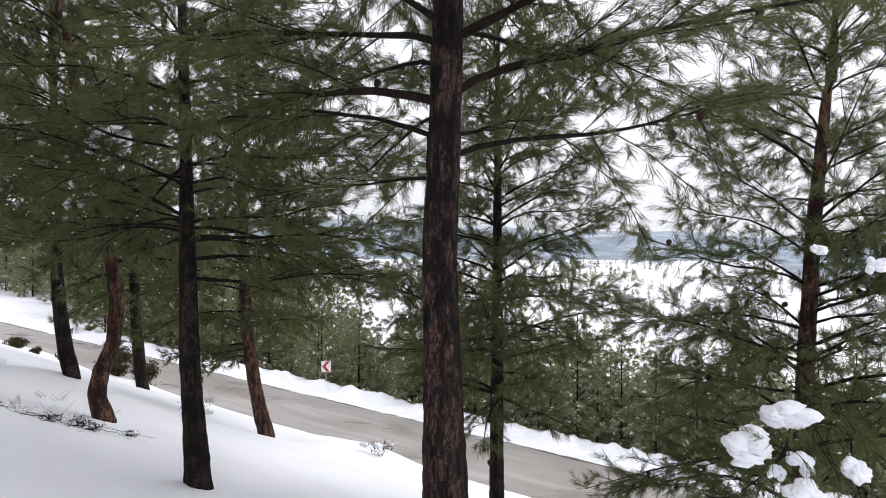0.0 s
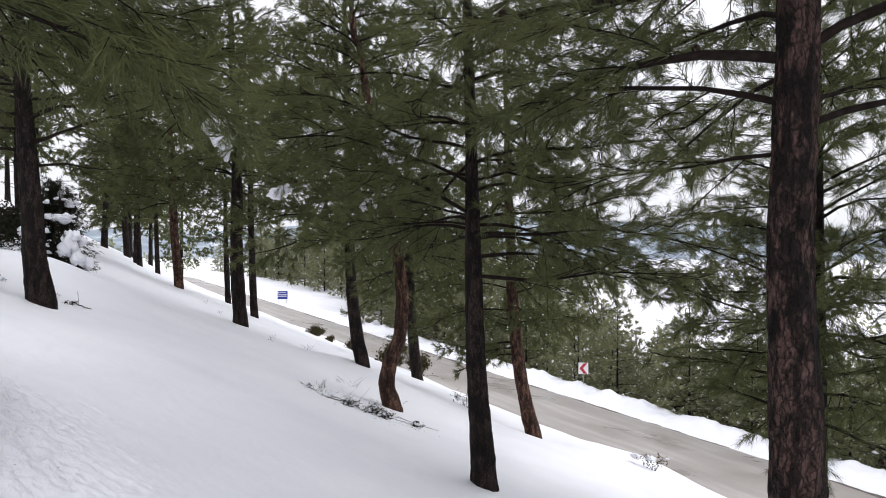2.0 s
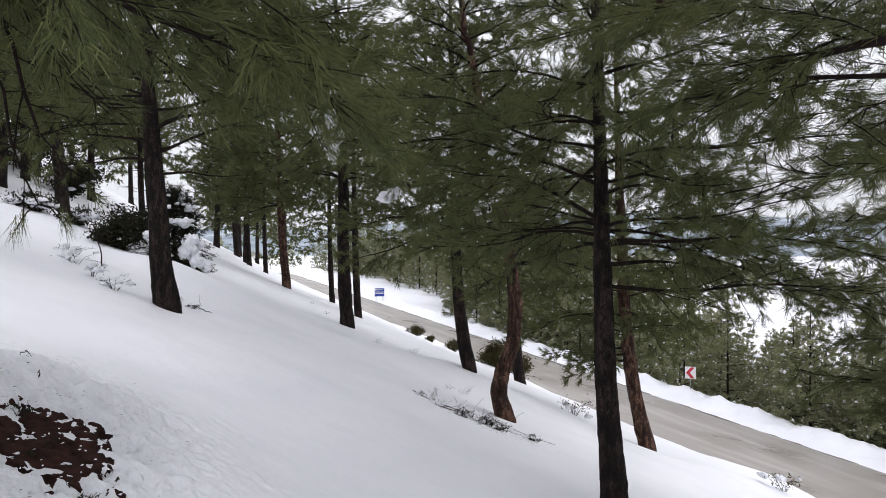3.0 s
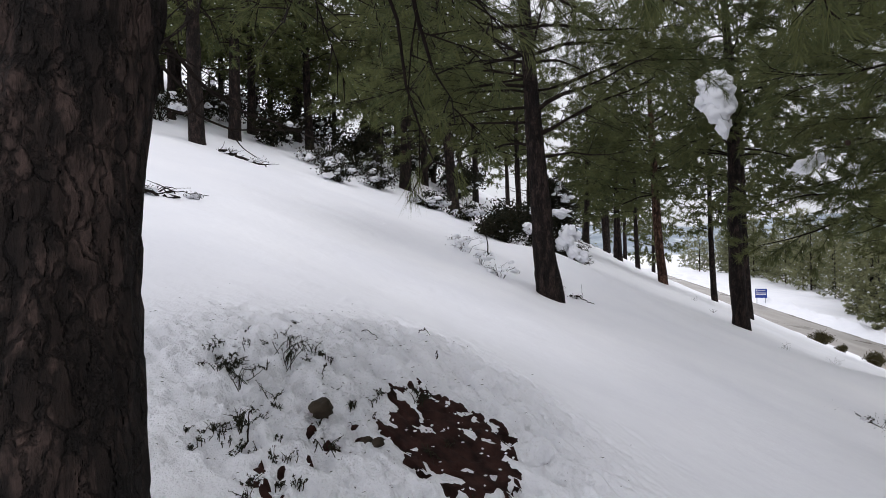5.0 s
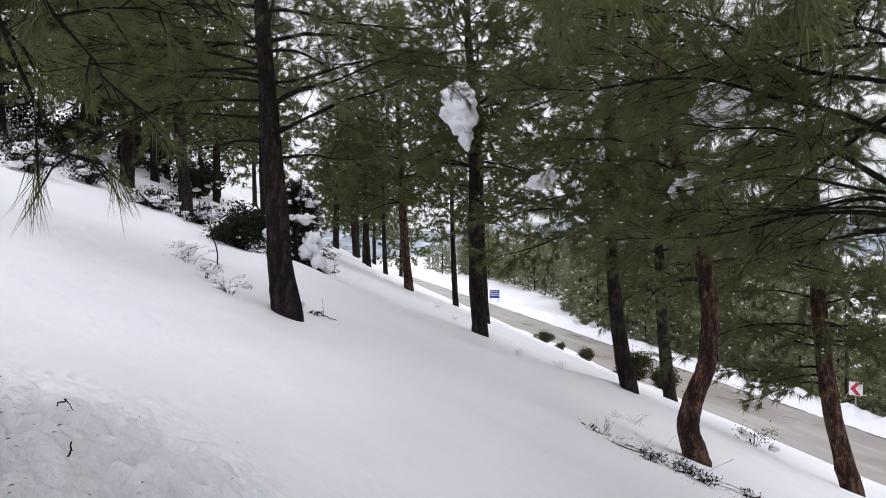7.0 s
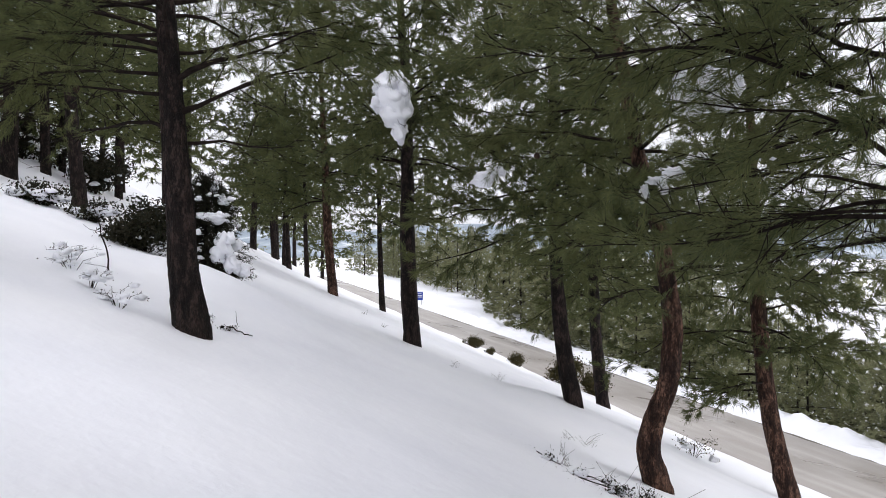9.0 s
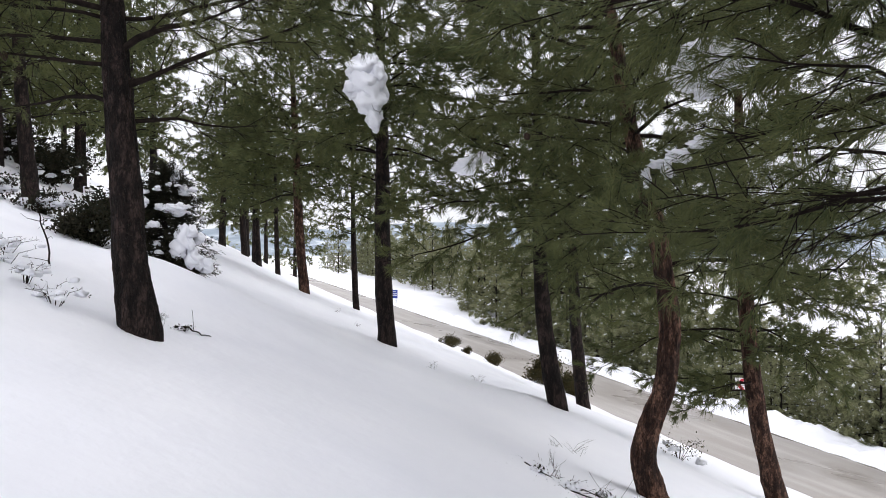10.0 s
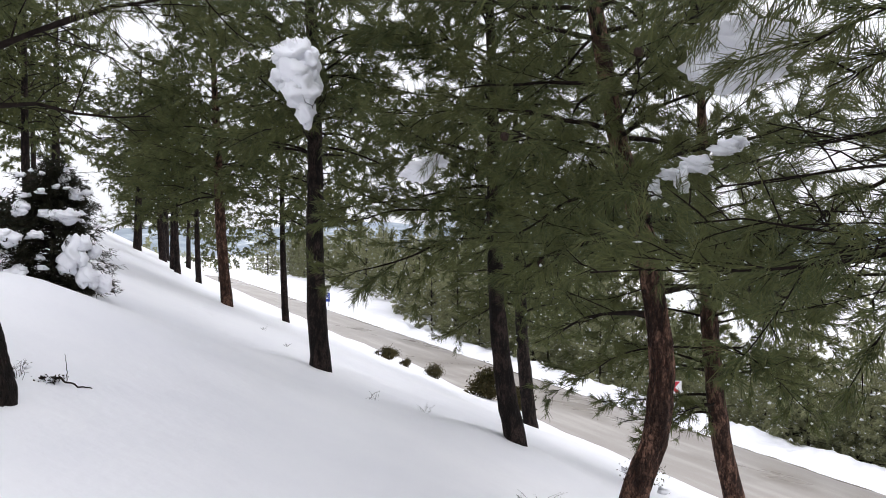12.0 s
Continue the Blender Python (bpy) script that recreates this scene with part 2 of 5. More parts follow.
# ---- terrain ----
EDGE = np.array([-7.935, 41.285])   # a point on the road's far edge
ALONG = np.array([-0.875, 0.485])   # up the road
ACROSS = np.array([-0.485, -0.875])  # from the valley to the hillside
ROAD_WIDTH, CREST = 7.4, 17.2


FEET = [(-8.85, 6.92, -0.06), (-4.39, 16.33, -0.22), (-9.32, 20.2, -0.2), (-7.18, 12.86, 0.26), (-1.9, 17.6, 0.22), (-3.2, 17.2, 0.1), (-11.6, 9.0, 0.3)]  # drifts and hollows at the feet of some pines


def road_frame(x, y):
    x, y = np.asarray(x, float), np.asarray(y, float)
    return (x - EDGE[0]) * ACROSS[0] + (y - EDGE[1]) * ACROSS[1], (x - EDGE[0]) * ALONG[0] + (y - EDGE[1]) * ALONG[1]


def from_road(d, s):
    return EDGE[0] + ACROSS[0] * d + ALONG[0] * s, EDGE[1] + ACROSS[1] * d + ALONG[1] * s


def road_height(s):
    return -7.245 + 0.07 * np.clip(s, -70, 75)


def smooth(t):
    t = np.clip(t, 0, 1)
    return t * t * (3 - 2 * t)


def hillside(d, s):
    dh, sh = np.clip(d - 25.3, CREST - 25.3, 45), np.clip(s + 11.5, -40, 42)
    over = np.clip(d - 32.5, 0, 9)
    return -0.1565 + 0.3702 * dh + 0.1151 * sh - 0.00122 * dh * dh + 0.00357 * dh * sh - 0.005 * over * over


def height(x, y):
    d, s = road_frame(x, y)
    z_road = road_height(s)
    crest = CREST + 0.5 * fbm(s * 0.3, 0 * s, 2, 40)
    w = np.clip((d - ROAD_WIDTH - 0.4) / (crest - ROAD_WIDTH - 0.4), 0, 1)
    z = z_road + (hillside(d, s) - z_road) * w
    # snow thrown up along both edges by the plough
    lump = 0.75 + 0.9 * fbm(s * 0.9, d * 0.9, 3, 7)
    z = z + 0.55 * lump * np.exp(-(((d + 1.3) / 0.9) ** 2)) + 0.3 * lump * np.exp(-(((d - ROAD_WIDTH - 0.7) / 0.5) ** 2))
    # the valley side
    out = np.maximum(0, -d - 3.0)
    left = smooth((s - 8) / 30)
    steep, depth = 0.42 * (1 - left) + 0.05 * left, 30 * (1 - left) + 7 * left
    z = z - depth * (1 - np.exp(-out * steep / depth)) + 3.0 * fbm(x / 90, y / 90, 3, 3) * smooth(out / 60)
    # soft drifts, and trodden lumps on the open slope
    hill = smooth((d - ROAD_WIDTH) / 3)
    z = z + hill * (0.10 * fbm(x / 2.6, y / 2.6, 3, 11) + 0.02 * fbm(x / 0.45, y / 0.45, 2, 12))
    for px, py, rise in FEET:
        z = z + rise * np.exp(-((x - px) ** 2 + (y - py) ** 2) / 1.6)
    z = z + 0.38 * np.exp(-(((x + 4.7) / 1.7) ** 2 + ((y - 2.9) / 1.35) ** 2))
    trod = smooth(1.9 * np.exp(-(((x + 4.4) / 1.0) ** 2 + ((y - 2.7) / 0.95) ** 2)) + 0.5 * fbm(x / 0.35, y / 0.35, 3, 29) - 0.12)
    bare = np.exp(-((((x + 3.97) / 0.34) ** 2 + ((y - 2.7) / 0.31) ** 2) ** 2))
    dents = smooth((fbm(x / 0.2, y / 0.2, 2, 13) - 0.05) / 0.35)
    lumps = 0.03 + 0.04 * fbm(x / 0.13, y / 0.13, 2, 19) - 0.13 * pits(x, y, 0.1, 15) - 0.07 * pits(x, y, 0.065, 25)  # pits left by drips from the boughs
    z = z + trod * (1 - 0.8 * bare) * (lumps - 0.03 * dents) - 0.03 * bare
    z = z + 0.32 * np.abs(fbm(x / 0.55 + 0.7 * y, y / 0.55 - 0.7 * x, 3, 17)) * np.exp(-(((d + 1.4) / 1.3) ** 2))
    return z - 0.06 * (smooth(d / 0.3) * smooth((ROAD_WIDTH - d) / 0.3))


def ground_at(x, y):
    return float(height(np.array([x]), np.array([y]))[0])


def steps(*runs):
    """Grid lines: runs of (from, to, spacing), then growing outward to the horizon."""
    line = np.concatenate([np.arange(a, b - 1e-6, g) for a, b, g in runs] + [[runs[-1][1]]])
    lo, hi, g = line[0], line[-1], 0.5
    left, right = [], []
    while hi < 1900:
        g *= 1.32
        lo, hi = lo - g, hi + g
        left.append(lo), right.append(hi)
    return np.concatenate([left[::-1], line, right])


def sheet(name, ds, ss, mat):
    gd, gs = np.meshgrid(ds, ss, indexing="ij")
    x, y = from_road(gd, gs)
    v = np.stack([x, y, height(x, y)], -1).reshape(-1, 3)
    i, j = np.meshgrid(np.arange(len(ds) - 1), np.arange(len(ss) - 1), indexing="ij")
    p = i * len(ss) + j
    q = p + len(ss)
    sh = Shell()
    sh.add(v, np.concatenate([np.stack([p, q + 1, q], -1).reshape(-1, 3), np.stack([p, p + 1, q + 1], -1).reshape(-1, 3)]))
    return part(name, sh, mat)


ground = sheet("ground", steps((-12, -3, 0.5), (-3, 0.4, 0.13), (0.4, 7, 1.1), (7, 9.1, 0.17), (9.1, 16, 0.5), (16, 24, 0.25), (24, 30.6, 0.19), (30.6, 33.4, 0.015), (33.4, 46, 0.4)),
               steps((-60, -40, 0.7), (-40, -23.5, 0.35), (-23.5, -20.4, 0.015), (-20.4, -10, 0.19), (-10, 6, 0.22), (6, 40, 0.4), (40, 75, 1.4)), SNOW_GROUND)
tagged(ground, "snow-covered hillside and valley floor with soft drifts", "ground", kind="structure")


def road_z(d, s):
    return road_height(s) + 0.04 * np.sin(np.clip(d / ROAD_WIDTH, 0, 1) * np.pi) - 0.01


def build_road():
    ds, ss = np.linspace(-0.05, ROAD_WIDTH + 0.05, 12), np.arange(-70, 112, 0.7)
    gd, gs = np.meshgrid(ds, ss, indexing="ij")
    ragged = np.where(np.isclose(gd, ds[0]), -0.25, np.where(np.isclose(gd, ds[-1]), 0.25, 0.0)) * (0.5 + fbm(gs * 0.7, gd, 3, 5))
    x, y = from_road(gd + ragged, gs)
    v = np.stack([x, y, road_z(gd, gs)], -1).reshape(-1, 3)
    i, j = np.meshgrid(np.arange(len(ds) - 1), np.arange(len(ss) - 1), indexing="ij")
    p = i * len(ss) + j
    q = p + len(ss)
    sh = Shell()
    sh.add(v, np.concatenate([np.stack([p, q + 1, q], -1).reshape(-1, 3), np.stack([p, p + 1, q + 1], -1).reshape(-1, 3)]))
    return tagged(part("road", sh, ROAD), "wet worn grey road cleared of snow", "road", kind="structure")


road = build_road()


def road_edge(d0, wide, seed):
    """Dark wet grit along the foot of the ploughed snow."""
    ss = np.arange(-60, 90, 0.35)
    inner = d0 + wide * (0.4 + 0.9 * (fbm(ss * 0.5, 0 * ss, 4, seed) + 0.5))
    sh = Shell()
    rows = []
    for d in (np.full(len(ss), d0 - 0.35 * np.sign(wide)), inner):
        x, y = from_road(d, ss)
        rows.append(np.stack([x, y, road_z(d, ss) + 0.008], -1))
    v = np.concatenate(rows)
    p = np.arange(len(ss) - 1)
    q = p + len(ss)
    sh.add(v, np.concatenate([np.stack([p, p + 1, q + 1], -1), np.stack([p, q + 1, q], -1)]))
    return tagged(part("road_edge", sh, GRIT), "dark wet grit along the edge of the ploughed road", "road", kind="structure")


road_edge(0.0, 0.35, 3)
road_edge(ROAD_WIDTH, -0.3, 4)


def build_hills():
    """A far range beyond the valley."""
    m, n, l, b = material("hazed_snowy_woodland", 0.9)
    # the blue-grey stands for distance haze, put into the base colour
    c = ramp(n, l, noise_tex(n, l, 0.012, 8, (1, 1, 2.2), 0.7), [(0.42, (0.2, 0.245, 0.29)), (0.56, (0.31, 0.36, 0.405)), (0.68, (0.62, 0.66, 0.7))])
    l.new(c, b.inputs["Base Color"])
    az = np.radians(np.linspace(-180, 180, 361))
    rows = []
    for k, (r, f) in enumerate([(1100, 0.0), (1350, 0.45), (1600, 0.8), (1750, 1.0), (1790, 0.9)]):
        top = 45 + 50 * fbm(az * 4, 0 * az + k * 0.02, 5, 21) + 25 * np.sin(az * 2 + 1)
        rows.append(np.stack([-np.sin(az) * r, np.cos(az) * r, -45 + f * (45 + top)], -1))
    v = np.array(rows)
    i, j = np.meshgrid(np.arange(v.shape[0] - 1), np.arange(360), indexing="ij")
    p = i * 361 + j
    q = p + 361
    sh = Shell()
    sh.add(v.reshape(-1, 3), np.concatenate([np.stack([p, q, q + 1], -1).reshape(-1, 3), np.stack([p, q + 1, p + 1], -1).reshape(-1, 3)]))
    return tagged(part("backdrop_hills", sh, m), "distant wooded hills dusted with snow, blue-grey with painted haze", "hills", kind="structure")


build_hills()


# ---- pines ----
def unit(v):
    return v / (np.linalg.norm(v, axis=-1, keepdims=True) + 1e-9)


def needle_tufts(shell, origin, way, rng, count, length, width, spread):
    """Long thin needles fanning out from each tuft."""
    k = len(origin)
    if not k:
        return
    o = np.repeat(origin, count, 0) + rng.normal(0, 0.012, (k * count, 3)) + np.repeat(way, count, 0) * rng.uniform(-0.07, 0.03, (k * count, 1))
    d = unit(np.repeat(way, count, 0) + spread * unit(rng.normal(size=(k * count, 3))))
    ln = length * rng.uniform(0.65, 1.2, (k * count, 1))
    side = unit(np.cross(d, rng.normal(size=d.shape))) * width / 2
    droop = np.array([0, 0, -0.12]) * ln
    v = np.stack([o - side, o + side, o + d * ln + droop], 1)
    shell.add(v.reshape(-1, 3), np.arange(3 * k * count).reshape(-1, 3))


BALL_V = np.array([(0, 0, 1), (1, 0, 0), (0, 1, 0), (-1, 0, 0), (0, -1, 0), (0, 0, -1)], float)
BALL_F = np.array([(0, 1, 2), (0, 2, 3), (0, 3, 4), (0, 4, 1), (5, 2, 1), (5, 3, 2), (5, 4, 3), (5, 1, 4)])


def snow_lumps(shell, at, rng, size, flat=0.55):
    k = len(at)
    if not k:
        return
    r = size * rng.uniform(0.5, 1.5, (k, 1, 3)) * np.array([1, 1, flat])
    v = at[:, None] + BALL_V[None] * r * rng.uniform(0.75, 1.2, (k, 6, 1))
    shell.add(v.reshape(-1, 3), (BALL_F[None] + 6 * np.arange(k)[:, None, None]).reshape(-1, 3))


class Kind:
    """How a pine's twigs and needles are built."""

    def __init__(self, needles=13, length=0.13, width=0.007, sub=0.17, twig=0.12, spread=0.75, snow=0.02, snow_size=0.035):
        self.needles, self.length, self.width, self.sub, self.twig = needles, length, width, sub, twig
        self.spread, self.snow, self.snow_size = spread, snow, snow_size


NEAR = Kind(24, 0.11, 0.0052, 0.125, 0.062, 0.62, 0.03, 0.018)
MIDDLE = Kind(17, 0.15, 0.0125, 0.17, 0.09, 0.7, 0.06, 0.028)
DISTANT = Kind(6, 0.2, 0.04, 0.22, 0.125, 0.8, 0.06, 0.035)
FAR = Kind(10, 0.25, 0.055, 0.25, 0.19, 0.85, 0.22, 0.055)


def limb(shell, tufts, start, az, elev, length, radius, kind, rng, leafy=1.0, bend=0.35, sides=6):
    """One bough with side branches and twigs; adds tuft places and ways."""
    k = max(6, int(length / 0.22)) if kind is not FAR else 3
    t = np.linspace(0, 1, k)
    el = elev - bend * np.sin(t * np.pi * 0.8) + 0.25 * bend * t + rng.normal(0, 0.13, k).cumsum() * 0.6 + 0.1 * np.sin(t * 9 + rng.uniform(0, 6))
    a = az + rng.normal(0, 0.12, k).cumsum() + 0.12 * np.sin(t * 7 + rng.uniform(0, 6))
    step = length / (k - 1)
    way = np.stack([np.cos(a) * np.cos(el), np.sin(a) * np.cos(el), np.sin(el)], -1)
    pts = start + np.concatenate([np.zeros((1, 3)), np.cumsum(way[:-1] * step, 0)])
    shell.tube(pts, (radius * (1 - t) ** 1.3 + 0.004) * (1 + rng.normal(0, 0.12, k)), sides)
    n = int(length * 0.85 / kind.sub)
    twig_a, twig_b = [], []
    for i in range(n):
        u = 0.15 + 0.85 * (i + rng.uniform(0, 0.8)) / max(n, 1)
        u = min(u, 0.99)
        x = u * (k - 1)
        j = int(x)
        p = pts[j] + (pts[min(j + 1, k - 1)] - pts[j]) * (x - j)
        turn = (1 if i % 2 else -1) * rng.uniform(0.55, 1.15)
        sl = (0.16 + 0.42 * length * (1 - u) ** 0.8) * rng.uniform(0.6, 1.15)
        se, sa = el[j] * 0.5 + rng.normal(0.0, 0.42), a[j] + turn
        m = 4 if kind is NEAR else 3
        q = [p]
        for w in range(m - 1):
            sa -= turn * 0.16
            se += rng.normal(-0.02, 0.1)
            q.append(q[-1] + sl / (m - 1) * np.array([np.cos(sa) * np.cos(se), np.sin(sa) * np.cos(se), np.sin(se)]))
        q = np.array(q)
        if kind is not FAR:
            shell.tube(q, np.linspace(max(0.005, radius * 0.3 * (1 - u * 0.6)), 0.0025, m), 3, False)
        c = max(1, int(sl / kind.twig))
        f = (np.arange(c) + rng.uniform(0.1, 0.9, c)) / c
        fx = f * (m - 1)
        fj = fx.astype(int).clip(0, m - 2)
        o = q[fj] + (q[fj + 1] - q[fj]) * (fx - fj)[:, None]
        wv = unit(q[fj + 1] - q[fj])
        d = unit(wv + rng.normal(0, 0.65, (c, 3)) + [0, 0, -0.02])
        tl = rng.uniform(0.08, 0.2, (c, 1))
        twig_a.append(o), twig_b.append(o + d * tl)
        twig_a.append(q[-2:-1]), twig_b.append(q[-1:])
    if not twig_a:
        return pts
    ta, tb = np.concatenate(twig_a), np.concatenate(twig_b)
    d = unit(tb - ta)
    side = unit(np.cross(d, rng.normal(size=d.shape))) * 0.0045
    if kind is not FAR:
        v = np.stack([ta - side, ta + side, tb], 1)
        shell.add(v.reshape(-1, 3), np.arange(3 * len(ta)).reshape(-1, 3))
    keep = rng.uniform(size=len(ta)) < leafy
    tufts[0].append(tb[keep]), tufts[1].append(d[keep])
    mid = keep & (rng.uniform(size=len(ta)) < 0.6)
    tufts[0].append((ta[mid] + tb[mid]) / 2), tufts[1].append(d[mid])
    return pts


def trunk_shell(path, dia, tall, rng, sides=18, flare=0.16):
    path, dia = np.array(path, float), np.array(dia, float)
    if path[-1, 2] < tall:
        lean = (path[-1] - path[-2]) / max(path[-1, 2] - path[-2, 2], 0.1)
        rise = tall - path[-1, 2]
        path = np.concatenate([path, [path[-1] + lean * rise * 0.5, path[-1] + lean * rise * 0.9 * [1, 1, 1 / 0.9]]])
        dia = np.concatenate([dia, [dia[-1] * 0.55, 0.03]])
    fine = 0.035 if sides > 12 else 0.18 if sides > 8 else 0.6
    z = np.concatenate([[-0.35], np.arange(-0.1, min(tall, 6.0), fine), np.arange(min(tall, 6.0), tall + 0.01, max(fine, 0.4))])
    pts = np.stack([np.interp(z, path[:, 2], path[:, 0]), np.interp(z, path[:, 2], path[:, 1]), z], -1)
    k = np.ones(9) / 9
    for c in (0, 1):
        pts[4:-4, c] = np.convolve(pts[:, c], k, "valid")
    r = np.interp(z, path[:, 2], dia) / 2
    r = r * (1 + flare * np.exp(-np.clip(z + 0.1, 0, None) / 0.14))
    a = np.linspace(0, 2 * np.pi, sides, endpoint=False)
    gz, ga = np.meshgrid(z, a, indexing="ij")
    seed = int(rng.integers(1000))
    rough = 0.14 * fbm(np.cos(ga) * 7, np.sin(ga) * 7 + gz * 9, 2, seed + 8) + 0.10 * fbm(np.cos(ga) * 2.6 + 5, np.sin(ga) * 2.6 + gz * 2.4, 2, seed) + 0.07 * np.abs(fbm(np.cos(ga) * 5, np.sin(ga) * 5 + gz * 4, 2, seed + 5))
    sh = Shell()
    sh.tube(pts, r, sides, True, 1 + rough)
    return sh, pts, r


def pine(at, path, dia, tall, crown_from, reach, seed, kind=NEAR, bark=None, step=0.42, per=3, leafy=1.0, boughs=(), label="", group="pines on the snowy slope", droop=0.3, thick=1.0, bare=None, thin_above=99, cones=0, fine_to=99, clear=None, needles=None, dusting=1.0):
    """A pine: trunk, boughs and a crown of needle tufts. boughs: (height, compass, rise, length, radius, leafy)."""
    rng = np.random.default_rng(seed)
    root = new("pine_tree")
    root.location = (at[0], at[1], ground_at(*at))
    tagged(root, label or "pine with dark wet bark standing in snow", "tree", group)
    sh, pts, r = trunk_shell(path, dia, tall, rng, 40 if kind is NEAR else 11 if kind in (MIDDLE, DISTANT) else 6)
    part("trunk", sh, bark or BARK, root)
    tufts = ([], [])

    def place(h):
        return np.array([np.interp(h, pts[:, 2], pts[:, 0]), np.interp(h, pts[:, 2], pts[:, 1]), h])

    todo = [(h, radians(c), radians(e), ln, rad, lf) for h, c, e, ln, rad, lf in boughs]
    h, az = crown_from, rng.uniform(0, 6.28)
    while h < tall - 0.3:
        u = (h - crown_from) / max(tall - crown_from, 0.1)
        for w in range(per):
            az += 2 * np.pi / per + rng.normal(0, 0.35)
            ln = reach * (0.75 + 0.25 * np.sin(min(u * 4, 1.57))) * (1 - u) ** 0.7 * rng.uniform(0.65, 1.15)
            thin = bare[2] if bare and bare[0] < math.degrees(az) % 360 < bare[1] else 1.0
            todo.append((h + rng.uniform(-0.12, 0.12), az, radians(8 + 45 * u) + rng.normal(0, 0.12), max(ln, 0.3), 0.022 * thick * (1 - 0.6 * u), leafy * thin))
        az += 0.9
        h += step * rng.uniform(0.8, 1.2) * (1.0 if h < thin_above else 2.0)
    merged = Shell() if kind is FAR else None
    for h, a, e, ln, rad, lf in todo:
        s = merged or Shell()
        line = limb(s, tufts, place(h), a, e, ln, rad, kind, rng, lf, droop if lf > 0.15 else 0.08, 6 if kind is NEAR else 4 if kind is MIDDLE else 3)
        if not merged:
            bough = part("bough", s, TWIG, root)
            if cones and h < 6.2:
                for w in range(min(cones, int(rng.integers(0, 4)))):
                    cones -= 1
                    p = line[int(rng.integers(len(line) // 3, len(line)))] + rng.normal(0, 0.05, 3) + [0, 0, -0.03]
                    cone = part("cone", CONE, CONE_SCALES, bough, "brown pine cone")
                    cone.matrix_world = pose(*p, rng.uniform(100, 200), 0, rng.uniform(0, 360))
    if merged and merged.n:
        tagged(part("branching", merged, TWIG, root), kind="stuff")
    o, d = np.concatenate(tufts[0]), np.concatenate(tufts[1])
    if clear:
        keep = np.linalg.norm(o + np.array(root.location) - clear[:3], axis=1) > clear[3]
        o, d = o[keep], d[keep]
    sh = Shell()
    low = o[:, 2] < fine_to
    needle_tufts(sh, o[low], d[low], rng, kind.needles, kind.length, kind.width, kind.spread)
    high = ~low & (rng.uniform(size=len(o)) < 0.6)
    needle_tufts(sh, o[high], d[high], rng, 5, kind.length * 1.2, kind.width * 2.6, kind.spread)
    part("crown", sh, needles or NEEDLE, root, smooth=False)
    lit = o[rng.uniform(size=len(o)) < kind.snow * dusting]
    if len(lit):
        sh = Shell()
        snow_lumps(sh, lit + [0, 0, 0.03], rng, kind.snow_size)
        if kind is FAR:
            snow_lumps(sh, o[rng.integers(len(o), size=20)] + [0, 0, 0.05], rng, 0.11, 0.8)
        tagged(part("snow_dusting", sh, SNOW, root, "small lumps of snow caught on the twigs"), kind="stuff")
    return root


def cone_mesh():
    """An egg of overlapping scales."""
    t, a = np.meshgrid(np.linspace(0, 1, 8), np.linspace(0, 2 * np.pi, 10, endpoint=False), indexing="ij")
    r = 0.026 * np.sin(np.pi * (0.08 + 0.9 * t ** 0.75)) * (1 + 0.22 * ((np.arange(8)[:, None] + np.arange(10)) % 2))
    sh = Shell()
    v = np.stack([r * np.cos(a), r * np.sin(a), 0.085 * t], -1).reshape(-1, 3)
    i, j = np.meshgrid(np.arange(7), np.arange(10), indexing="ij")
    p, q = i * 10 + j, i * 10 + (j + 1) % 10
    sh.add(v, np.concatenate([np.stack([p, q, q + 10], -1).reshape(-1, 3), np.stack([p, q + 10, p + 10], -1).reshape(-1, 3)]))
    return sh.mesh("cone", False)


CONE, CONE_SCALES = cone_mesh(), plain("brown_cone_scales", (0.035, 0.022, 0.016), 0.8, 0, 0.4, 30, 0.15)
STRAIGHT = [(0, 0, 0), (0, 0, 3)]

# the hillside's named pines, by their foot, trunk line and girths
pine((0.155, 4.88), [(0.02, 0, -0.4), (0, 0, 0.89), (-0.05, 0, 2.75), (-0.01, 0, 3.72), (0.02, 0, 5)], [0.33, 0.30, 0.23, 0.215, 0.19], 9, 4.8, 3.0, 1, bark=BARK_FLAKED, step=0.58, per=4, thick=0.9, thin_above=6.2, cones=12, fine_to=4.9,
     boughs=[(3.33, 8, 18, 2.6, 0.02, 0.9), (3.75, 4, 27, 3.2, 0.036, 1), (4.15, 0, 34, 3.0, 0.036, 1), (3.72, 178, 8, 2.8, 0.028, 0.9), (3.46, 184, 18, 1.9, 0.022, 0.5), (4.12, 174, 12, 2.8, 0.03, 1),
             (3.5, 62, 12, 2.2, 0.013, 0.9), (3.6, 112, 12, 2.4, 0.014, 1), (3.9, 85, 18, 2.6, 0.016, 1), (3.95, 145, 16, 2.6, 0.016, 1), (4.2, 40, 22, 2.8, 0.018, 1), (3.2, 150, 4, 1.5, 0.01, 0.3), (4.25, 205, 24, 2.8, 0.02, 1),
             (4.4, 110, 30, 3, 0.03, 1), (4.5, 335, 32, 2.6, 0.03, 1), (4.6, 290, 30, 2.4, 0.03, 1), (4.5, 240, 28, 2.4, 0.03, 1)],
     label="tall pine with thick dark reddish bark in snow")
pine((0.8, 9.3), [(0, 0, 0), (0, 0, 2), (0, 0, 5.4)], [0.2, 0.17, 0.09], 8, 1.9, 2.4, 2, per=5, step=0.34, leafy=1.0, cones=10, fine_to=7.4, label="slender young pine with thin dark trunk")
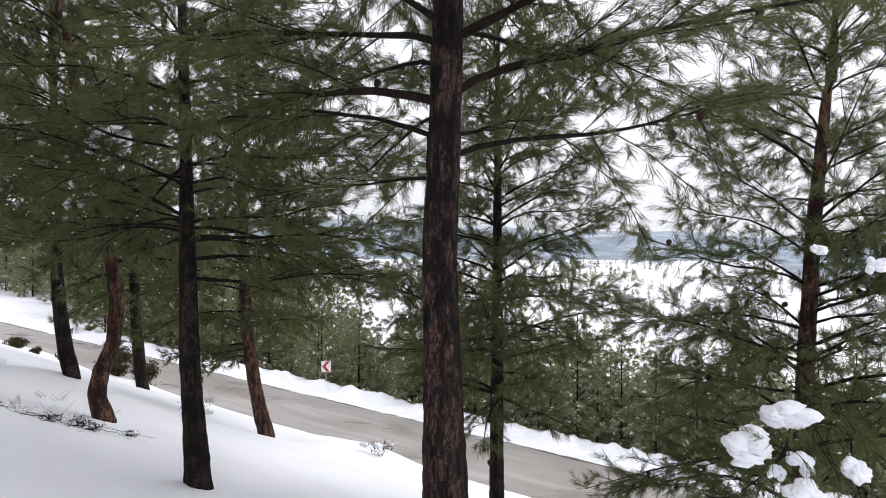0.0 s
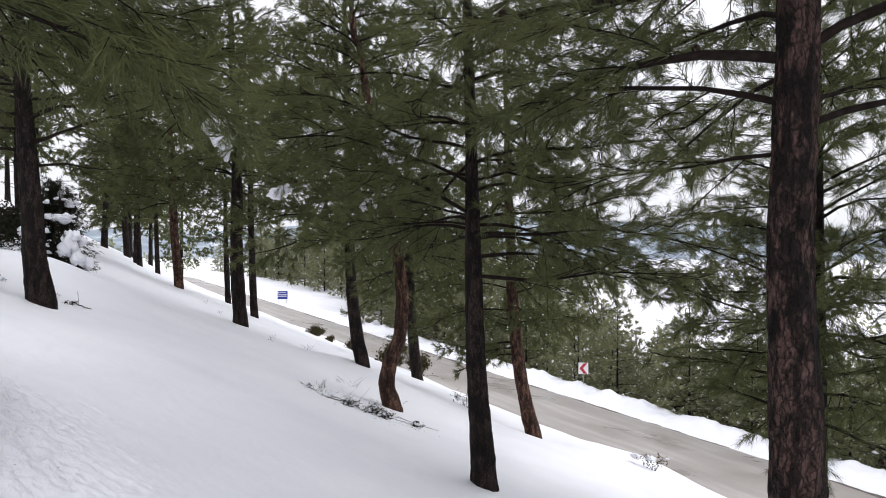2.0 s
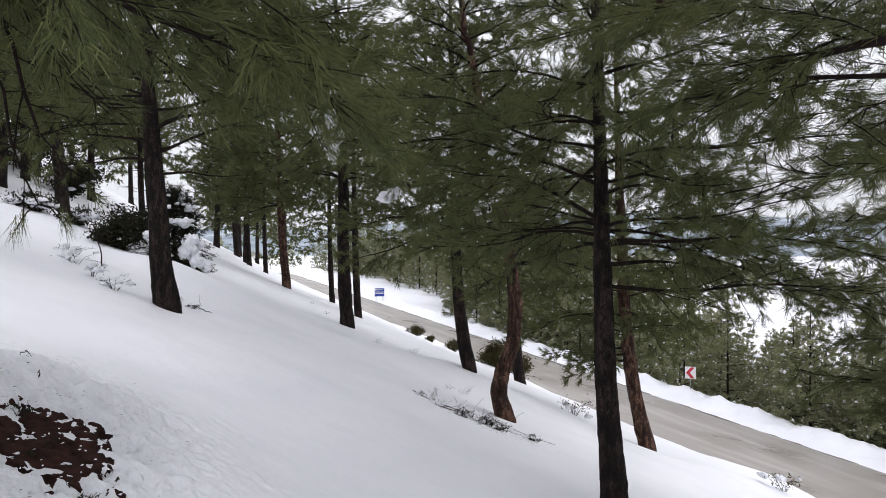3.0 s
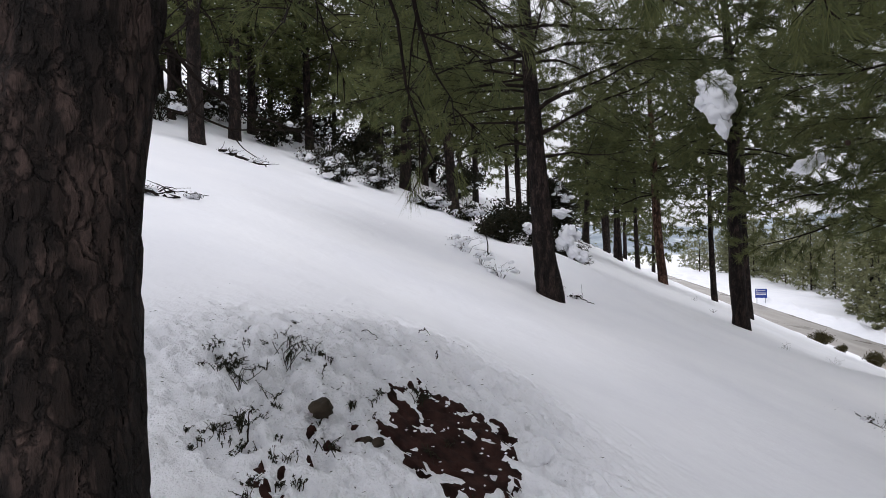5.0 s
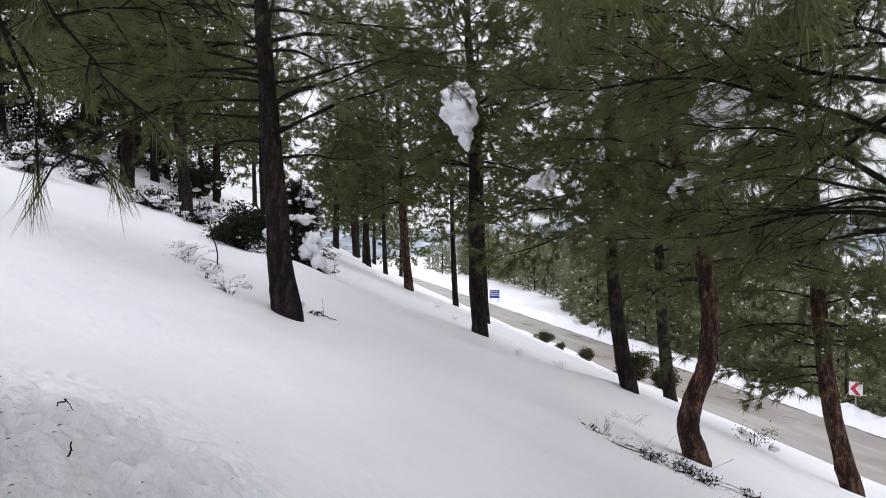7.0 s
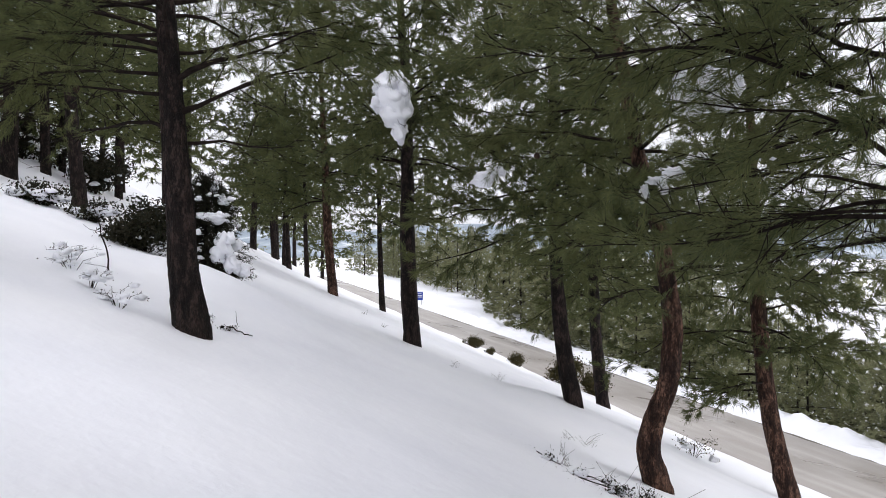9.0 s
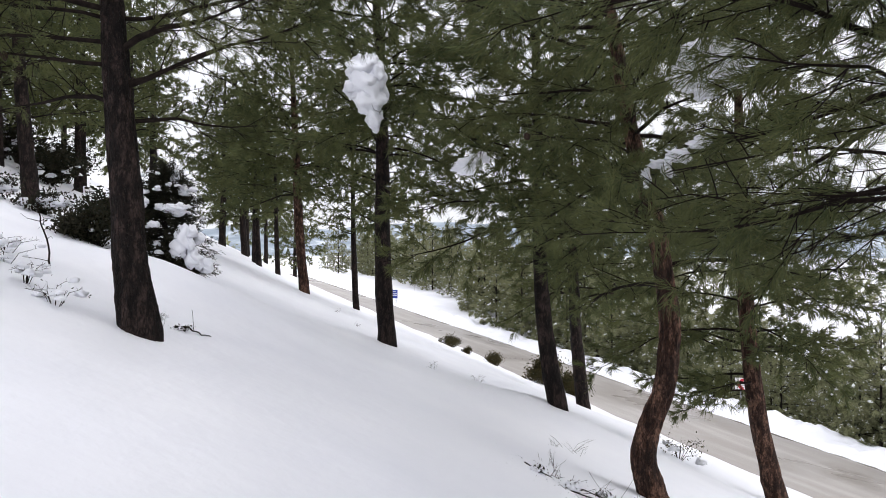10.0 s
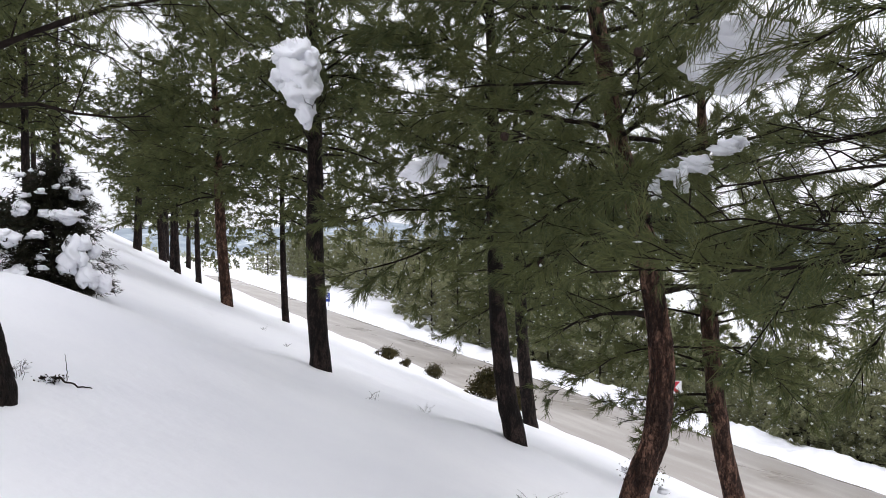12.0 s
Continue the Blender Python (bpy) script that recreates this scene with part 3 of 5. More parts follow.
pine((-2.61, 7.53), [(0, 0, 0), (-0.09, -0.03, 1.28), (-0.12, -0.04, 2.42), (-0.14, -0.05, 3.61), (-0.17, -0.07, 4.81)], [0.27, 0.21, 0.18, 0.13, 0.10], 9, 2.9, 3.2, 3, step=0.36, per=4, leafy=0.95, thick=0.8, bare=(140, 260, 0.85), thin_above=5.4, fine_to=5.5,
     boughs=[(2.3, 10, 8, 2.4, 0.022, 0.12), (2.9, 150, 10, 1.6, 0.018, 0.4), (2.85, 168, 12, 1.9, 0.012, 0.1), (2.95, 185, 14, 1.7, 0.012, 0.1), (2.5, 60, 5, 2.6, 0.02, 0.6), (2.7, 120, 8, 2.6, 0.018, 0.8), (2.75, 350, 6, 2.6, 0.02, 0.8), (2.7, 30, 4, 3.0, 0.02, 0.9)])
pine((-4.39, 16.33), [(0, 0, 0), (-0.29, -0.08, 1.3), (-0.45, -0.12, 2.6), (-0.52, -0.14, 3.82), (-0.6, -0.16, 6.15)], [0.38, 0.32, 0.29, 0.27, 0.19], 10, 2.7, 3.5, 4, MIDDLE, BARK_RED, step=0.4, per=4,
     boughs=[(2.0, 200, 0, 1.7, 0.018, 0.6), (2.15, 225, 0, 1.7, 0.018, 0.6), (2.3, 190, 0, 2.0, 0.02, 1), (2.2, 250, 0, 1.8, 0.02, 1)])
pine((-7.18, 12.86), [(0, 0, 0), (-0.21, -0.08, 1.11), (-0.28, -0.1, 2.46), (-0.31, -0.11, 4.72), (-0.36, -0.13, 6.53)], [0.31, 0.25, 0.21, 0.15, 0.11], 9, 2.8, 3.2, 5, MIDDLE, step=0.35, per=5)
pine((-9.32, 20.2), [(0, 0, 0), (-0.21, -0.07, 2.04), (-0.26, -0.08, 3.6), (-0.35, -0.11, 6.72)], [0.38, 0.31, 0.27, 0.19], 10, 3.0, 3.1, 6, MIDDLE, per=5)
pine((-5.09, 10.19), [(0, 0, 0), (-0.12, -0.04, 0.4), (-0.07, -0.02, 0.7), (0.1, 0.03, 1.15), (0.15, 0.04, 1.75), (0.12, 0.03, 2.1), (0.0, 0.0, 2.9), (-0.22, -0.07, 3.75), (-0.4, -0.12, 4.9)],
     [0.28, 0.25, 0.235, 0.215, 0.205, 0.2, 0.18, 0.155, 0.13], 9, 2.9, 2.9, 7, NEAR, BARK_RED, per=4, cones=14, thin_above=6.0, fine_to=5.4, boughs=[(3.0, 300, 8, 1.4, 0.012, 0.9), (3.3, 280, 12, 1.6, 0.013, 0.9), (3.5, 255, 12, 1.8, 0.013, 0.9), (3.8, 290, 14, 1.8, 0.014, 0.9), (2.2, 150, 12, 1.8, 0.03, 0.5), (2.4, 20, 0, 1.5, 0.025, 0.5)], label="crooked pine with reddish bark bending near its foot")
pine((-10.7, 13.2), [(0, 0, 0), (-0.09, -0.06, 1.51), (-0.08, -0.05, 3.2), (-0.11, -0.07, 5.09), (-0.15, -0.11, 6.03)], [0.34, 0.29, 0.25, 0.195, 0.165], 9.5, 3.6, 2.9, 8, MIDDLE, step=0.4, per=5, clear=(-9.85, 11.4, 4.5, 0.85))
pine((-16.15, 16.75), [(0, 0, 0), (-0.1, -0.09, 1.48), (-0.16, -0.15, 3.38)], [0.28, 0.26, 0.22], 9, 2.8, 3.2, 9, MIDDLE, BARK_RED, step=0.4, per=5)
pine((-8.85, 6.92), [(0, 0, 0), (-0.06, -0.07, 0.66), (-0.08, -0.1, 1.36), (-0.12, -0.15, 2.19), (-0.14, -0.18, 2.75)], [0.34, 0.285, 0.265, 0.225, 0.2], 9.5, 2.9, 3.5, 10, NEAR, per=4, leafy=1.0, thin_above=5.0, fine_to=4.3, cones=6, bare=(268, 359, 0.05),
     boughs=[(2.6, 240, 10, 2.4, 0.018, 0.35), (2.8, 225, 14, 2.6, 0.018, 0.4), (3.0, 255, 12, 2.6, 0.018, 0.5), (3.2, 210, 15, 2.8, 0.018, 0.5), (2.4, 250, 5, 2.0, 0.015, 0.2), (3.0, 190, 12, 2.6, 0.018, 0.5),
             (2.2, 20, 22, 1.9, 0.028, 0.15), (2.5, 10, 30, 1.9, 0.028, 0.2), (2.05, 200, 15, 1.6, 0.025, 0.3), (1.9, 60, 10, 1.2, 0.02, 0.1)])
old = pine((-3.17, 1.38), [(0, 0, -0.4), (0, 0.0, 0.4), (-0.11, -0.01, 0.85), (-0.16, 0.05, 1.4), (-0.17, 0.12, 2), (-0.15, 0.16, 3), (-0.1, 0.2, 6)], [0.42, 0.38, 0.36, 0.35, 0.34, 0.28, 0.2], 9, 3.6, 3.5, 11, NEAR, leafy=1.0, step=0.45, per=6, fine_to=3.4, dusting=0,
     boughs=[(2.5, 138, 0, 2.4, 0.014, 0.2), (2.6, 150, 0, 2.8, 0.015, 0.2), (2.2, 168, 6, 2.6, 0.012, 0.03), (2.7, 132, 6, 2.6, 0.015, 0.3), (2.8, 160, 4, 3.0, 0.016, 0.3), (3.3, 145, 8, 3.2, 0.03, 0.6), (3.4, 130, 12, 3, 0.03, 0.7), (3.2, 120, 2, 2.2, 0.022, 0.9), (3.35, 105, 4, 2.2, 0.022, 0.9), (3.45, 112, 0, 2.6, 0.024, 1),
             (2.1, 58, 14, 2.4, 0.013, 1), (2.15, 75, 14, 2.5, 0.013, 1), (2.2, 92, 14, 2.5, 0.013, 1), (2.3, 105, 14, 2.4, 0.013, 1), (2.35, 83, 18, 2.7, 0.014, 1), (2.4, 66, 18, 2.6, 0.014, 1), (2.45, 99, 18, 2.6, 0.014, 1)], droop=0.5,
     label="thick old pine with deeply furrowed dark bark")


def hanging_bough(tree, pts, tips, seed):
    """A thin low bough that ends in drooping needle tufts, in world metres."""
    r = np.random.default_rng(seed)
    home = np.array(tree.location)
    pts = np.array(pts) - home
    sh = Shell()
    sh.tube(pts, np.linspace(0.012, 0.004, len(pts)), 5)
    o, d = [], []
    for i, end in tips:
        end = np.array(end) - home
        sh.tube(np.array([pts[i], (pts[i] + end) / 2 + [0, 0, 0.03], end]), [0.005, 0.004, 0.003], 4)
        o += [end, end + [0, 0, 0.02]]
        d += [unit(end - pts[i] + [0, 0, -0.4])] * 2
    part("bough", sh, TWIG, tree)
    for k in range(0, len(o), 2):
        leaf = Shell()
        needle_tufts(leaf, np.array(o[k : k + 2]), np.array(d[k : k + 2]), r, 16, 0.13, 0.0035, 0.45)
        part("needle_tuft", leaf, NEEDLE, tree, "drooping tuft of long green needles", smooth=False)


def bare_bough(tree, lines):
    """A leafless bough with its curled twigs, in world metres: (thickness, points)."""
    home = np.array(tree.location)
    sh = Shell()
    for r0, pts in lines:
        pts = np.array(pts) - home
        t = np.linspace(0, len(pts) - 1, 5 * len(pts))
        line = np.stack([np.interp(t, np.arange(len(pts)), pts[:, c]) for c in range(3)], -1)
        for k in range(2):
            line[1:-1] = (line[:-2] + 2 * line[1:-1] + line[2:]) / 4
        sh.tube(line, np.linspace(r0, r0 * 0.4, len(t)), 6)
    part("bough", sh, TWIG, tree, "bare dead bough with curled twigs")


bare_bough(old, [(0.005, [(-3.265, 1.624, 2.217), (-3.34, 1.713, 2.143), (-3.42, 1.82, 2.108), (-3.493, 1.923, 2.104), (-3.565, 2.09, 2.069)]),
               (0.004, [(-3.257, 1.613, 2.161), (-3.311, 1.675, 2.12), (-3.353, 1.693, 2.079), (-3.414, 1.788, 2.061), (-3.451, 1.867, 2.074), (-3.492, 1.994, 2.09)]),
               (0.003, [(-3.269, 1.618, 2.072), (-3.327, 1.679, 2.072), (-3.356, 1.728, 2.143), (-3.369, 1.728, 2.197)]),
               (0.0022, [(-3.414, 1.788, 2.061), (-3.433, 1.798, 2.045), (-3.449, 1.823, 2.021), (-3.461, 1.859, 2.002)]),
               (0.0022, [(-3.34, 1.713, 2.143), (-3.36, 1.757, 2.134), (-3.397, 1.82, 2.122), (-3.401, 1.86, 2.15)]),
               (0.002, [(-3.42, 1.82, 2.108), (-3.437, 1.842, 2.082), (-3.46, 1.88, 2.054)]),
               (0.002, [(-3.493, 1.923, 2.104), (-3.509, 1.95, 2.074), (-3.507, 1.976, 2.1)]),
               (0.0018, [(-3.311, 1.675, 2.12), (-3.309, 1.653, 2.096), (-3.3, 1.637, 2.114)]),
               (0.0018, [(-3.26, 1.622, 2.192), (-3.301, 1.669, 2.191), (-3.34, 1.736, 2.168), (-3.385, 1.796, 2.106)])])
hanging_bough(old, [(-3.34, 1.56, 3.25), (-3.66, 1.9, 3.2), (-3.95, 2.32, 3.02), (-4.2, 2.6, 2.72), (-4.38, 2.72, 2.5), (-4.45, 2.82, 2.33), (-4.62, 2.98, 2.2)], [(5, (-4.54, 2.86, 2.1)), (6, (-4.71, 2.9, 2.05)), (6, (-4.72, 3.2, 2.12)), (6, (-4.62, 3.12, 2.1)), (4, (-4.3, 2.8, 2.33))], 1)
pine((3.85, 7.3), [(0, 0, 0), (0.03, 0, 1.9), (0.07, 0, 3.2), (0.16, 0, 4.6), (0.3, 0, 6)], [0.22, 0.19, 0.165, 0.14, 0.09], 8, 1.2, 3.0, 12, NEAR, BARK_RED, step=0.36, per=5, leafy=1.0, thin_above=6.2, fine_to=7.2, bare=(210, 268, 0.5), cones=60, thick=0.9, label="pine with reddish upper trunk and many cones")

# pines farther along the slope
one = pine((-13.67, 17.37), [(0, 0, 0), (-0.07, -0.06, 2), (-0.1, -0.1, 5)], [0.24, 0.2, 0.13], 8.5, 2.8, 2.6, 21, DISTANT, per=4, thin_above=8.0)
two = pine((-18.04, 10.53), [(0, 0, 0), (-0.08, -0.15, 2), (-0.15, -0.3, 5)], [0.32, 0.26, 0.17], 9, 2.7, 2.9, 22, DISTANT, per=4, thin_above=8.0, boughs=[(1.2, 20, 5, 1.5, 0.016, 0.02), (1.5, 140, 5, 1.7, 0.016, 0.02), (1.8, 260, 8, 1.8, 0.018, 0.03), (1.0, 200, 0, 1.2, 0.014, 0.0), (1.7, 60, 6, 1.8, 0.018, 0.1), (1.4, 320, 4, 1.5, 0.016, 0.05)])
three = pine((-17.04, 3.46), [(0, 0, 0), (-0.05, -0.05, 2), (-0.05, -0.1, 5)], [0.36, 0.3, 0.2], 9.5, 2.8, 3.0, 23, DISTANT, per=4, thin_above=8.0, boughs=[(1.2, 20, 5, 1.5, 0.016, 0.02), (1.5, 140, 5, 1.7, 0.016, 0.02), (1.8, 260, 8, 1.8, 0.018, 0.03), (1.0, 200, 0, 1.2, 0.014, 0.0), (1.7, 60, 6, 1.8, 0.018, 0.1), (1.4, 320, 4, 1.5, 0.016, 0.05)])
SLOPE_PINES = [(one, -16.3, 19.2, 0.85), (two, -23.9, 8.05, 1), (three, -19.8, 9.8, 1.05), (one, -23.5, 10.5, 1), (two, -27, 24.3, 1),
               (one, -22.2, 20.7, 0.85), (one, -23.2, 21.4, 0.9), (three, -27.5, 23.4, 0.9), (two, -25.5, 18.5, 1), (one, -20.9, 20.4, 0.8), (one, -20.5, 14.5, 0.9), (three, -21, 5, 1), (two, -22, 0.5, 1.1)]
for k, (ob, x, y, size) in enumerate(SLOPE_PINES):
    copy_thing(ob, pose(x, y, ground_at(x, y), 0, 0, 77 * k) @ Matrix.Scale(size, 4))
deep = [pine((-30 + 3 * k, 14), [(0, 0, 0), (0.1 * k, 0, 4)], [0.3, 0.2], 9 + k, 2.2, 2.9, 41 + k, FAR, BARK, step=0.5, per=4, group="pines deep in the wood", label="pine with dark trunk deep in the wood") for k in range(2)]
DEEP_PINES = [(-32, 8.6), (-28, 12), (-26, 16), (-24.5, 12.8), (-31, 19), (-35, 17), (-29, 15.5), (-30, 14), (-26, 4), (-31, 28), (-24.5, 6.2), (-29, 5), (-33, 12), (-27, 8.5), (-38, 22), (-40, 27), (-33, 4), (-28, 0), (-37, 9),
              (-45, 38), (-38, 36), (-25, -3), (-30, 1.5), (-43, 44), (-23, 3.5), (-29.5, 9), (-32.5, 6.5), (-25.2, 0.5), (-36, 5), (-39, 16)]
for k, (x, y) in enumerate(DEEP_PINES):
    if k < 2:
        deep[k].location = (x, y, ground_at(x, y))
    else:
        copy_thing(deep[k % 2], pose(x, y, ground_at(x, y), 0, 0, 61 * k) @ Matrix.Scale(0.9 + 0.05 * (k % 6), 4))

# the young plantation below the road
rng = np.random.default_rng(5)
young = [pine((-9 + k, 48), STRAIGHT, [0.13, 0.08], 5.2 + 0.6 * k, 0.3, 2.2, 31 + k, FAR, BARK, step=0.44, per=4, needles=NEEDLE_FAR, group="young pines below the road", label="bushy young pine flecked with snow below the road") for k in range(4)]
spots = []
for tries in range(4000):
    d, s = -3.2 - 24 * rng.uniform() ** 1.7, rng.uniform(-46, 42)
    if all((d - a) ** 2 + (s - b) ** 2 > (1.32 + 0.05 * max(0, -d - 5)) ** 2 for a, b in spots) and not (s > 30 and d > -7):
        spots.append((d, s))
    if len(spots) > 185:
        break
for k, (d, s) in enumerate(spots):
    x, y = (float(v) for v in from_road(d, s))
    if k < 4:
        young[k].location = (x, y, ground_at(x, y))
        continue
    copy_thing(young[k % 4], pose(x, y, ground_at(x, y), 0, 0, 53 * k) @ Matrix.Scale(rng.uniform(0.88, 1.2) * (1.0 + 0.35 * float(smooth((s - 2) / 25))), 4))


for k in range(110):
    d, s = (-11 - 18 * rng.uniform(), rng.uniform(30, 95)) if k < 60 else (-28 - 50 * rng.uniform(), rng.uniform(34, 150))
    x, y = (float(v) for v in from_road(d, s))
    copy_thing(young[k % 4], pose(x, y, ground_at(x, y), 0, 0, 71 * k) @ Matrix.Scale(rng.uniform(0.9, 1.7), 4))


def far_woods():
    """Scattered woodland and hedges on the valley floor."""
    r = np.random.default_rng(8)
    sh = Shell()
    at = []
    for k in range(80):
        a, dist = r.uniform(-75, 30), r.uniform(110, 1000)
        cx, cy = np.sin(radians(a)) * dist, np.cos(radians(a)) * dist
        for w in range(int(r.uniform(4, 16))):
            at.append((cx + r.normal(0, 12 + dist * 0.03), cy + r.normal(0, 6)))
    for k in range(170):
        d, s = r.uniform(-110, -70), r.uniform(30, 200)
        at.append(tuple(float(v) for v in from_road(d, s)))
    for k in range(70):
        a, dist = r.uniform(6, 34), r.uniform(70, 300)
        cx, cy = np.sin(radians(a)) * dist, np.cos(radians(a)) * dist
        for w in range(9):
            at.append((cx + r.normal(0, 7 + dist * 0.03), cy + r.normal(0, 6)))
    at = np.array(at)
    z = height(at[:, 0], at[:, 1])
    for (x, y), h0 in zip(at, z):
        tall = r.uniform(2, 6)
        k = 70
        t = r.uniform(0, 1, k)
        rad = tall * 0.3 * (1 - t) ** 0.7 * r.uniform(0.3, 1, k)
        a = r.uniform(0, 6.28, k)
        c = np.stack([x + rad * np.cos(a), y + rad * np.sin(a), h0 + 0.1 * tall + t * tall], -1)
        tri = c[:, None] + r.normal(0, tall * 0.06, (k, 3, 3))
        sh.add(tri.reshape(-1, 3), np.arange(3 * k).reshape(-1, 3))
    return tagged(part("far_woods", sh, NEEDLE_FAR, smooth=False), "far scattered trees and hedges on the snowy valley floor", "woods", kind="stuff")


far_woods()


# ---- snow caught in the boughs ----
def lumpy(size, seed, rings=14, sides=22, rough=0.5, flat_below=0.5):
    """A soft uneven lump, flatter underneath."""
    th, ph = np.meshgrid(np.linspace(0, np.pi, rings), np.linspace(0, 2 * np.pi, sides, endpoint=False), indexing="ij")
    x, y, z = np.sin(th) * np.cos(ph), np.sin(th) * np.sin(ph), np.cos(th)
    r = 1 + rough * (1.3 * fbm(x * 1.6 + 3 * z, y * 1.6 - 2 * z + 7, 3, seed) + 0.35 * fbm(x * 3.5 + z, y * 3.5 - z, 2, seed + 9))
    z = np.where(z < 0, z * flat_below, z)
    v = np.stack([x * r * size[0], y * r * size[1], z * r * size[2]], -1).reshape(-1, 3)
    i, j = np.meshgrid(np.arange(rings - 1), np.arange(sides), indexing="ij")
    p, q = i * sides + j, i * sides + (j + 1) % sides
    return v, np.concatenate([np.stack([p, p + sides, q + sides], -1).reshape(-1, 3), np.stack([p, q + sides, q], -1).reshape(-1, 3)])


def snow_clump(at, lumps, seed, label="rounded clump of snow resting on a pine bough", rough=0.4):
    """Several lumps melted into one heap: (dx, dy, dz, rx, ry, rz)."""
    r = np.random.default_rng(seed)
    ob = new("snow_clump")
    ob.location = at
    for k, (dx, dy, dz, rx, ry, rz) in enumerate(lumps):
        v, f = lumpy((rx, ry, rz), seed + 3 * k, 16, 24, rough, 0.9)
        sh = Shell()
        sh.add(v + np.array([dx, dy, dz]), f)
        for w in range(4):
            way = unit(r.normal(size=3))
            v, f = lumpy(np.array([rx, ry, rz]) * r.uniform(0.3, 0.5), seed + 40 + w, 9, 12, 0.5, 0.9)
            sh.add(v + np.array([dx, dy, dz]) + way * [rx, ry, rz] * 0.75, f)
        part("snow_lump", sh, SNOW, ob)
    return tagged(ob, label, "snow clump", "snow clumps in the pines")


snow_clump((-10.02, 11.75, 4.5), [(-0.12, 0, 0.3, 0.26, 0.24, 0.3), (-0.08, 0, 0.05, 0.33, 0.26, 0.3), (0.06, 0, -0.22, 0.22, 0.2, 0.3), (0.12, 0, -0.48, 0.13, 0.12, 0.24), (-0.36, 0, 0.0, 0.13, 0.12, 0.14), (0.18, 0, 0.2, 0.13, 0.15, 0.24), (-0.3, 0, 0.3, 0.13, 0.13, 0.13)], 1, "large drooping clump of snow hung against a pine trunk", 0.6)
snow_clump((-4.32, 8.69, 3.33), [(0, 0.1, 0.03, 0.24, 0.2, 0.17), (-0.1, 0.1, 0.1, 0.15, 0.14, 0.1), (0.08, 0.1, -0.08, 0.21, 0.18, 0.14), (-0.15, 0.1, -0.06, 0.16, 0.14, 0.15), (0.2, 0.1, 0.02, 0.13, 0.13, 0.11), (-0.02, 0.1, -0.18, 0.14, 0.12, 0.1)], 2, "big pillow of snow held on dense pine boughs")
snow_clump((-7.04, 9.82, 2.85), [(0, 0, 0, 0.13, 0.12, 0.09), (-0.13, 0, -0.05, 0.1, 0.08, 0.06), (0.1, 0.03, 0.06, 0.09, 0.08, 0.07)], 3, rough=0.9)
snow_clump((-4.56, 8.71, 2.62), [(0, 0, 0, 0.09, 0.07, 0.05), (0.17, 0, 0.07, 0.07, 0.06, 0.045), (-0.15, 0, -0.06, 0.06, 0.06, 0.04), (-0.25, 0, -0.16, 0.04, 0.05, 0.06), (0.24, 0, 0.12, 0.05, 0.05, 0.04), (-0.08, 0, -0.12, 0.04, 0.04, 0.07)], 4, rough=0.95)
snow_clump((0.62, 10.6, 0.75), [(0, 0, 0, 0.17, 0.15, 0.22), (-0.08, 0, -0.25, 0.12, 0.1, 0.15)], 5)
rng = np.random.default_rng(14)
for k, (x, y, z, rx, rz) in enumerate([(2.17, 5.51, 0.39, 0.232, 0.138), (2.66, 5.64, 0.55, 0.249, 0.12), (2.82, 5.76, 0.18, 0.138, 0.086), (2.68, 5.51, 0.06, 0.163, 0.103), (3.18, 5.64, 0.16, 0.129, 0.103), (2.59, 5.76, 0.1, 0.077, 0.06), (2.81, 5.51, 1.9, 0.069, 0.043), (3.33, 5.64, 1.78, 0.095, 0.06)]):
    x, y, rx, rz = x + 0.22, y - 0.08, rx * 0.82, rz * 1.05
    heap = [(0, 0, 0, rx * 0.55, rx * 0.5, rz * 0.6)] + [(rng.uniform(-0.85, 0.85) * rx, rng.uniform(-0.3, 0.3) * rx, rng.uniform(-0.8, 0.5) * rz, rx * rng.uniform(0.35, 0.6), rx * rng.uniform(0.35, 0.55), rz * rng.uniform(0.4, 0.7)) for q in range(6)]
    snow_clump((x, y, z), heap, 20 + 7 * k, rough=0.45)


